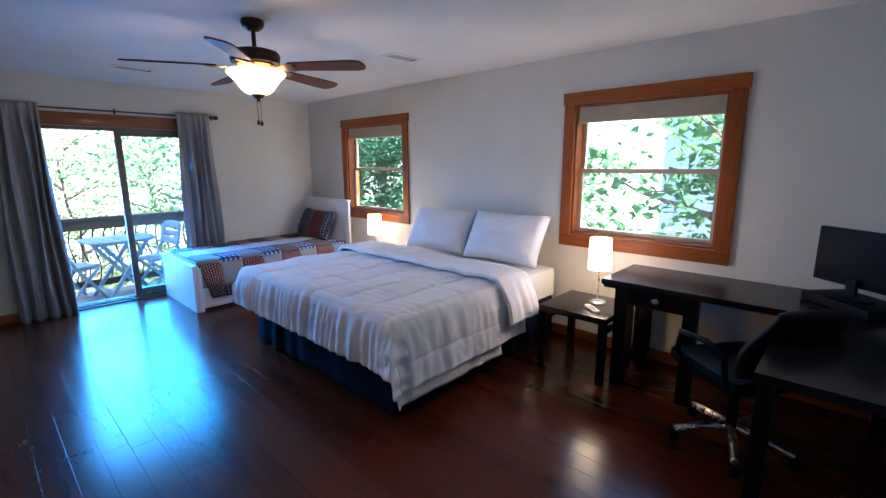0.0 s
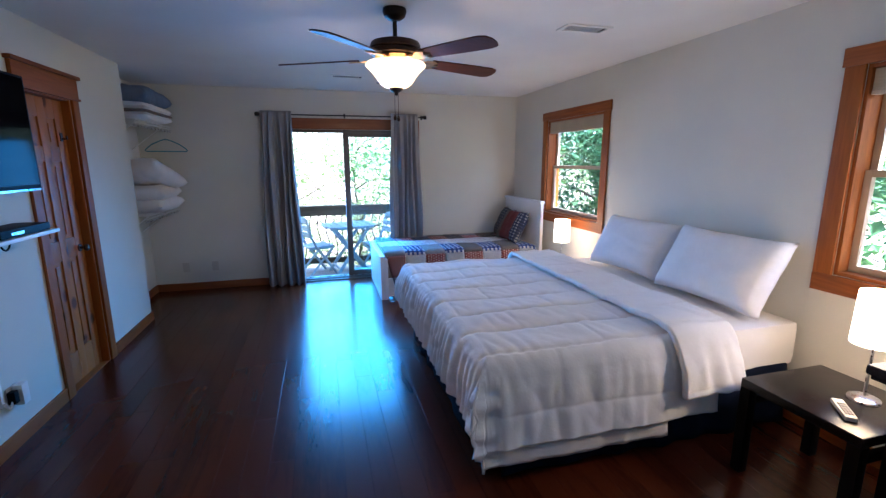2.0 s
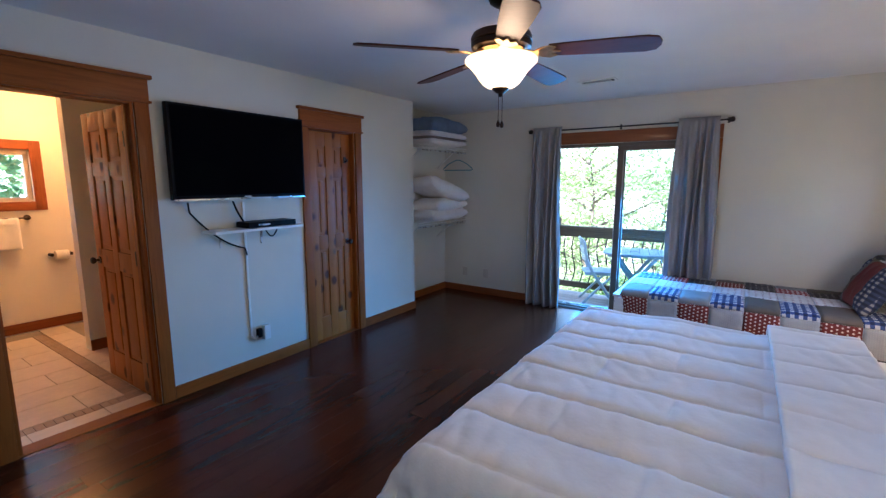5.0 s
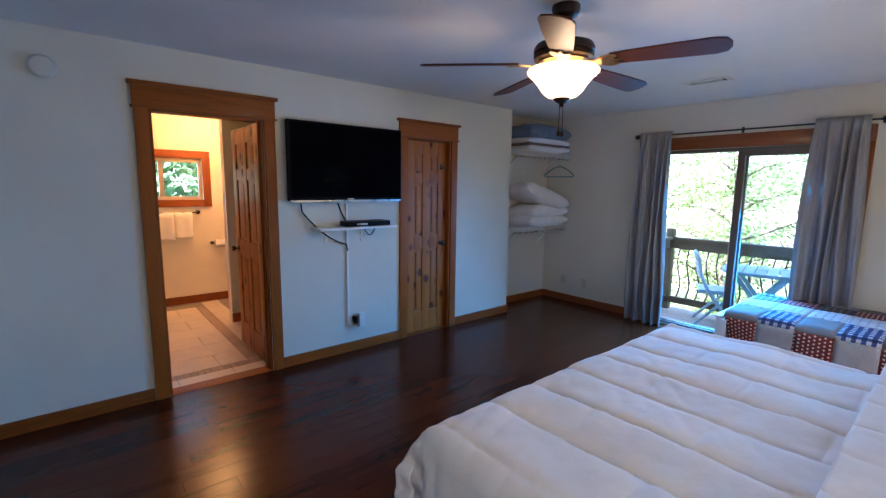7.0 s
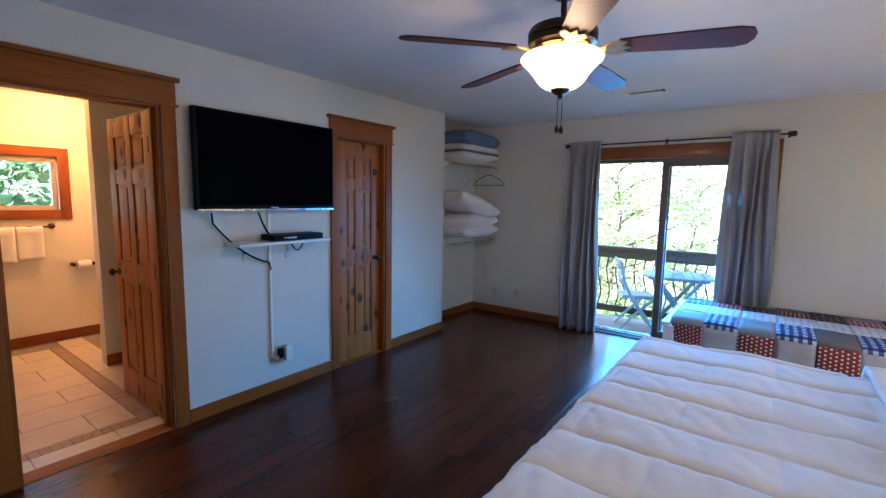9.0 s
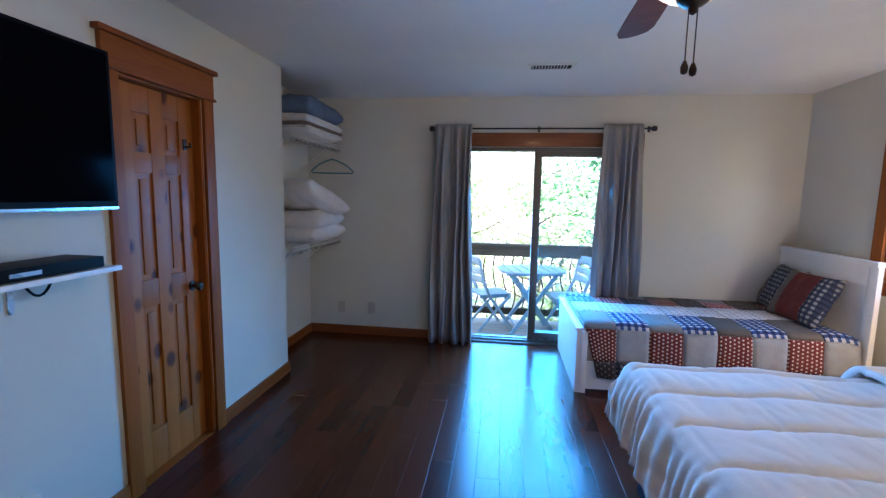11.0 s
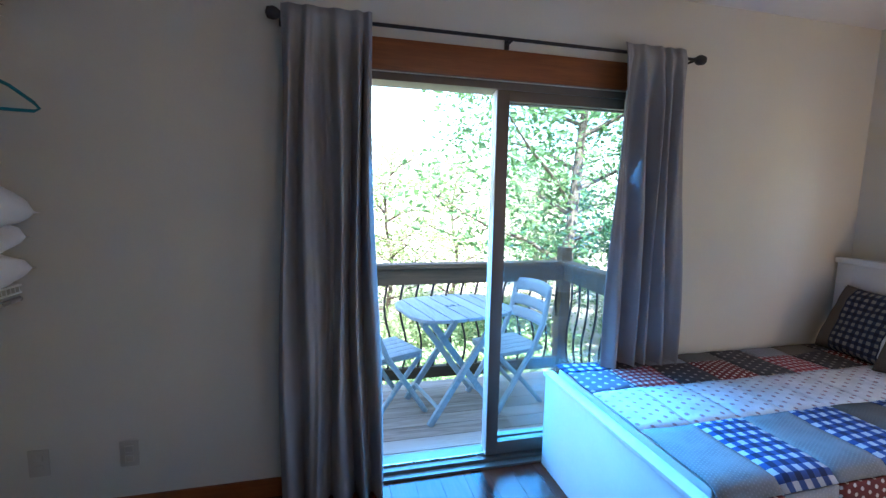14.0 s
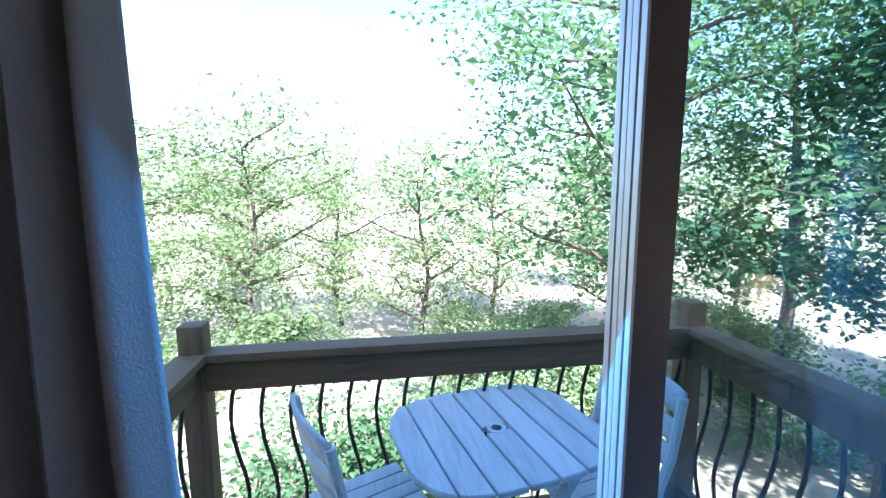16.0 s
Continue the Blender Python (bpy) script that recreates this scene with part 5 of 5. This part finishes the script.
def patio_chair(m, label):
    c = thing("patio_chair", label, "chair", "folding patio chairs", m)
    for k in range(5):
        y = -0.17 + 0.076 * k
        part("seat_slat", box(-0.21, 0.19, y, y + 0.070, 0.432, 0.452, 0.005), M_TABLE, c)
    for y in (-0.15, 0.15):
        part("seat_rail", box(-0.21, 0.19, y - 0.012, y + 0.012, 0.405, 0.431, 0.003), M_TABLE, c)
    for y in (-0.205, 0.205):
        a = tube([(0.20, y, 0.0), (0.05, y, 0.22), (-0.12, y, 0.46), (-0.20, y, 0.64), (-0.245, y, 0.88)], 0.020, 8)
        part("back_leg", a, M_TABLE, c)
        part("front_leg", tube([(-0.23, y * 0.86, 0.0), (-0.05, y * 0.86, 0.20), (0.17, y * 0.86, 0.42)], 0.018, 8), M_TABLE, c)

    def back(u, v, z0=0.0, z1=0.1):
        y = (u - 0.5) * 0.42
        z = z0 + (z1 - z0) * v
        return (-0.185 - (z - 0.60) * 0.22 - 0.035 * (1 - (2 * u - 1) ** 2), y, z + 0.02 * (1 - (2 * u - 1) ** 2) * (z1 > 0.86))
    for z0, z1 in ((0.60, 0.68), (0.70, 0.78), (0.80, 0.90)):
        thick(part("back_slat", sheet(10, 3, lambda u, v, a=z0, b=z1: back(u, v, a, b)), M_TABLE, c, smooth=60), 0.016)
    return c


patio_chair(pose(0.90, 7.46, DZ - 0.05, 0, 0, 24), "grey-white folding patio chair facing the table")
patio_chair(pose(1.80, 7.44, DZ - 0.05, 0, 0, 193), "grey-white folding patio chair behind the table")

# ---- ground, woods and the neighbouring house ----
def ground_fn(u, v):
    x, y = (u - 0.5) ** 3 * 1600 + (u - 0.5) * 120, (v - 0.5) ** 3 * 1600 + (v - 0.5) * 120
    d = max(0.0, math.hypot(x - 1.5, y - 5) - 6)
    return (x, y, -3.3 - 1.2 * (1 - math.exp(-d / 14)) + 0.5 * noise.noise(Vector((x * 0.09, y * 0.09, 0))) * min(1, d / 6))


struct("ground", sheet(90, 90, ground_fn), M_FOREST, "sunlit leaf-strewn forest ground below the house", "ground", 80)
bm = add_box(bm_new(), -4.0, XE + WT, -1.3, YN + WT - 0.01, -3.4, -0.125)
struct("house_base", bm, M_SIDING, "plain lower storey of the house", "wall", 0)

house = thing("house", "pale siding neighbour house behind the trees", "house")
hx, hy0, hy1 = 14.0, 0.6, 4.6
part("wall", box(hx, hx + 6, hy0, hy1, -4.6, 3.0, 0.01), M_SIDING, house)
bm = bm_new()
for k in range(26):
    add_box(bm, hx - 0.012, hx, hy0, hy1, -4.5 + k * 0.285, -4.5 + k * 0.285 + 0.26)
part("siding", bm, M_SIDING, house)
bm = outline([(-2.5, 0), (2.5, 0), (0, 1.8)], 0, 6.6, 0.01)
part("roof", bm, M_ROOF, house, m=Matrix.Translation((hx - 0.3, (hy0 + hy1) / 2, 3.0)) @ Matrix(((0, 0, 1, 0), (1, 0, 0, 0), (0, 1, 0, 0), (0, 0, 0, 1))))
for z in (0.4,):
    wn_ = part("window", box(hx - 0.05, hx + 0.02, 1.2, 2.0, z, z + 1.2, 0.01), M_WHITEWOOD, house)
    part("pane", box(hx - 0.06, hx - 0.045, 1.27, 1.93, z + 0.07, z + 1.13, 0), M_SCREEN, wn_)


def leaf_mesh(centers, spread, count, size, seed):
    """Folded four-point leaves strewn in clumps."""
    rng = np.random.default_rng(seed)
    c = np.array(centers)
    idx = rng.integers(0, len(c), count)
    off = rng.normal(size=(count, 3)) * np.array([1, 1, 0.62]) * spread * (0.55 + 0.8 * rng.random((len(c), 1)))[idx]
    pos = c[idx] + off
    a = rng.normal(size=(count, 3))
    a[:, 2] *= 0.5
    a /= np.linalg.norm(a, axis=1)[:, None]
    b = np.cross(a, rng.normal(size=(count, 3)) * [0.5, 0.5, 1.2])
    b /= np.linalg.norm(b, axis=1)[:, None] + 1e-6
    s = size * (0.6 + 0.8 * rng.random(count))[:, None]
    nrm = np.cross(a, b)
    v = np.stack([pos - a * s * 0.5, pos + b * s * 0.32 + nrm * s * 0.12, pos + a * s * 0.55, pos - b * s * 0.32 + nrm * s * 0.12], 1).reshape(-1, 3)
    k = np.arange(count) * 4
    f = np.stack([np.stack([k, k + 1, k + 2], 1), np.stack([k, k + 2, k + 3], 1)], 1).reshape(-1, 3)
    me = bpy.data.meshes.new("leaves")
    me.from_pydata(v.tolist(), [], f.tolist())
    return me


def tree(seed, height, crown0, spread, leaves, leaf, material, label, trunk_r=0.16, lean=0.0):
    rng = random.Random(seed)
    t = thing("tree", label, "tree")
    pts = [(lean * (k / 8) ** 1.5 * height * 0.3 + 0.12 * math.sin(k * 1.3 + seed), 0.12 * math.cos(k * 0.9 + seed), height * 0.92 * k / 8) for k in range(9)]
    bm = bm_new()
    for k, (p, q) in enumerate(zip(pts, pts[1:])):
        add_rod(bm, p, q, trunk_r * (1 - k / 9.5), trunk_r * (1 - (k + 1) / 9.5), 10)
    part("trunk", bm, M_BARK, t)
    ends = []
    for k in range(16):
        bm = bm_new()
        h = crown0 + (height * 0.9 - crown0) * (k + rng.random()) / 16
        i = min(int(h / (height * 0.92) * 8), 7)
        base = Vector(pts[i]).lerp(Vector(pts[i + 1]), 0.5)
        base.z = h
        a = k * 2.4 + rng.random()
        ln = spread * (0.55 + 0.55 * rng.random()) * (1.1 - 0.5 * abs((h - crown0) / (height - crown0) - 0.35))
        prev = base
        for j in range(1, 4):
            p = base + Vector((math.cos(a + 0.25 * j * rng.uniform(-1, 1)), math.sin(a), 0)) * ln * j / 3 + Vector((0, 0, ln * 0.14 * j + rng.uniform(-0.15, 0.15)))
            add_rod(bm, prev, p, 0.055 * (1 - (j - 1) / 3.4), 0.055 * (1 - j / 3.4), 7)
            for _ in range(2):
                tip = p + Vector((rng.uniform(-1, 1), rng.uniform(-1, 1), rng.uniform(-0.4, 0.5))) * spread * 0.28
                add_rod(bm, p, tip, 0.016, 0.005, 5)
                ends.append(tip)
            ends.append(p)
            prev = p
        part("limb", bm, M_BARK, t)
    part("crown", leaf_mesh([tuple(e) for e in ends], spread * 0.15, leaves, leaf, seed), material, t, smooth=0)
    return t


def ground_z(x, y):
    d = max(0.0, math.hypot(x - 1.5, y - 5) - 6)
    return -3.5 - 1.2 * (1 - math.exp(-d / 14))


def place(t, x, y, rz, s=1.0, fresh=False):
    m = pose(x, y, ground_z(x, y), 0, 0, rz)
    if fresh:
        t.matrix_basis = m
        return t
    return copy_thing(t, m)


t1 = place(tree(3, 11.0, 3.0, 3.4, 12500, 0.13, M_LEAF, "leafy green oak with spreading limbs", 0.20, 0.3), 5.3, 12.9, 20, fresh=True)
t2 = place(tree(7, 7.4, 0.8, 2.7, 6800, 0.14, M_LEAF2, "sunlit yellow-green broadleaf tree", 0.11), -2.4, 18.5, 0, fresh=True)
t3 = place(tree(11, 12.5, 2.5, 3.0, 24000, 0.14, M_LEAF3, "tall dark green broadleaf tree", 0.17), 8.8, 11.0, 0, fresh=True)
t4 = place(tree(17, 8.0, 1.4, 2.4, 5200, 0.19, M_LEAF, "young maple with broad leaves beside the window", 0.10), 8.3, 1.4, 0, fresh=True)
for src, x, y, rz in ((t2, -5.5, 18.0, 80), (t2, -7.5, 22.0, 210), (t2, -0.6, 24.0, 300), (t2, 2.6, 21.0, 150), (t2, -4.2, 25.0, 250), (t2, 6.0, 24.0, 130), (t2, 9.5, 20.0, 20), (t1, 11.5, 15.5, 200),
                      (t2, 12.5, 8.5, 60), (t4, 9.5, -2.4, 120), (t3, 15.5, 11.5, 10), (t1, -11.0, 19.0, 90), (t2, 15.0, 21.0, 40), (t2, -6.5, 30.0, 70), (t2, 12.5, 29.0, 0), (t4, 8.4, 6.2, 200),
                      (t3, 13.0, -4.6, 250),
                      (t4, -8.6, 2.5, 30), (t2, -11.5, 0.0, 100), (t1, -12.5, 6.0, 10)):
    place(src, x, y, rz)


def shrub(seed, material):
    rng = random.Random(seed)
    t = thing("shrub", "leafy green undergrowth shrub", "shrub")
    ends = []
    for k in range(12):
        a, r = rng.random() * 6.28, rng.uniform(0.3, 1.1)
        e = (r * math.cos(a), r * math.sin(a), rng.uniform(0.6, 1.9))
        part("stem", rod((0, 0, 0), e, 0.02, 0.006, 5), M_BARK, t)
        ends.append(e)
    part("leaves", leaf_mesh(ends, 0.35, 3600, 0.10, seed), material, t, smooth=0)
    return t


s1 = place(shrub(5, M_LEAF), 0.0, 11.5, 0, fresh=True)
s2 = place(shrub(6, M_LEAF2), 2.4, 12.5, 0, fresh=True)
rs = random.Random(4)
for k in range(26):
    place((s1, s2)[k % 2], rs.uniform(-9, 13), rs.uniform(10.5, 20), rs.uniform(0, 360))

# ---- bathroom floor pieces ----
def cube_mesh(name, material):
    me = bpy.data.meshes.new(name)
    bm = box(-0.5, 0.5, -0.5, 0.5, -0.5, 0.5, 0)
    top_edges = [e for e in bm.edges if all(v.co.z > 0 for v in e.verts)]
    bmesh.ops.bevel(bm, geom=top_edges, offset=0.012, segments=1, affect="EDGES")
    bm.to_mesh(me)
    bm.free()
    me.materials.append(material)
    return me


def piece(name, me, parent, x0, x1, y0, y1, z0, z1):
    o = new(name, me)
    o.parent = parent
    o.location, o.scale = ((x0 + x1) / 2, (y0 + y1) / 2, (z0 + z1) / 2), (x1 - x0, y1 - y0, z1 - z0)
    return o


ME_TILE, ME_BAND, ME_PLANK, ME_DECK = cube_mesh("tile", M_TILE), cube_mesh("mosaic", M_BAND), cube_mesh("plank", M_FLOOR), cube_mesh("deck_board", M_DECK)
for k in range(3):
    piece("tile", ME_TILE, bath_floor, -0.985, -0.83, 1.40 + 0.40 * k, 1.795 + 0.40 * k, -0.012, 0.002)
for k in range(26):
    piece("mosaic", ME_BAND, bath_floor, -1.075, -0.99, 1.20 + 0.05 * k, 1.246 + 0.05 * k, -0.012, 0.002)
for k in range(43):
    piece("mosaic", ME_BAND, bath_floor, -3.22 + 0.05 * k, -3.174 + 0.05 * k, 2.36, 2.45, -0.012, 0.002)
for i in range(7):
    x0 = -1.08 - 0.305 * (i + 1)
    for j in range(3):
        y0 = 0.92 + 0.61 * j - (0.30 if i % 2 else 0.0)
        y1 = min(y0 + 0.605, 2.355)
        if y1 - y0 > 0.05:
            piece("tile", ME_TILE, bath_floor, x0, x0 + 0.30, max(y0, 0.9), y1, -0.012, 0.002)
for i in range(8):
    x0 = -0.99 - 0.305 * (i + 1)
    piece("tile", ME_TILE, bath_floor, x0, x0 + 0.30, 2.455, 2.655, -0.012, 0.002)
    if x0 > -2.45:
        piece("tile", ME_TILE, bath_floor, x0, x0 + 0.30, 2.66, 3.29, -0.012, 0.002)
struct("threshold", box(-0.84, XW + 0.004, BATH[0], BATH[1], -0.018, 0.006, 0.004), M_TRIM_H, "dark wood threshold at the bathroom door", "threshold")
struct("threshold", box(-0.86, XW + 0.002, CLOS[0] + 0.02, CLOS[1] - 0.02, -0.018, 0.003, 0.002), M_TRIM_H, "dark wood threshold under the closet door", "threshold")
struct("threshold", box(SL[0], SL[1], YN - 0.03, YN + 0.01, -0.018, 0.014, 0.004), M_ALU, "metal threshold at the balcony door", "threshold")

# deck boards
for k in range(9):
    y0 = YN + WT + 0.01 + 0.142 * k
    piece("deck_board", ME_DECK, deck, DX0, DX1, y0, y0 + 0.136, DZ - 0.03, DZ)

# floor planks
rng = random.Random(12)
w, x = 0.127, -1.0
while x < XE:
    y = -1.1 - rng.random() * 0.6
    while y < YN:
        ln = rng.choice((1.0, 1.3, 1.6, 1.9))
        a, b = max(y, -1.1), min(y + ln, YN + 0.005)
        if b - a > 0.03 and (x > -0.76 or b > 5.35):
            xx = min(x + w, XE)
            if x < -0.76:
                a = max(a, 5.34)
            x_lo = x if (x > XW or a > 5.3) else XW
            if x_lo == XW and b > 5.40:
                piece("plank", ME_PLANK, floor, x + 0.0006, XW - 0.0006, 5.34, b - 0.0008, -0.018, 0.0)
            if b - a > 0.03:
                piece("plank", ME_PLANK, floor, x_lo + 0.0006, xx - 0.0006, a + 0.0008, b - 0.0008, -0.018, 0.0)
        y += ln
    x += w
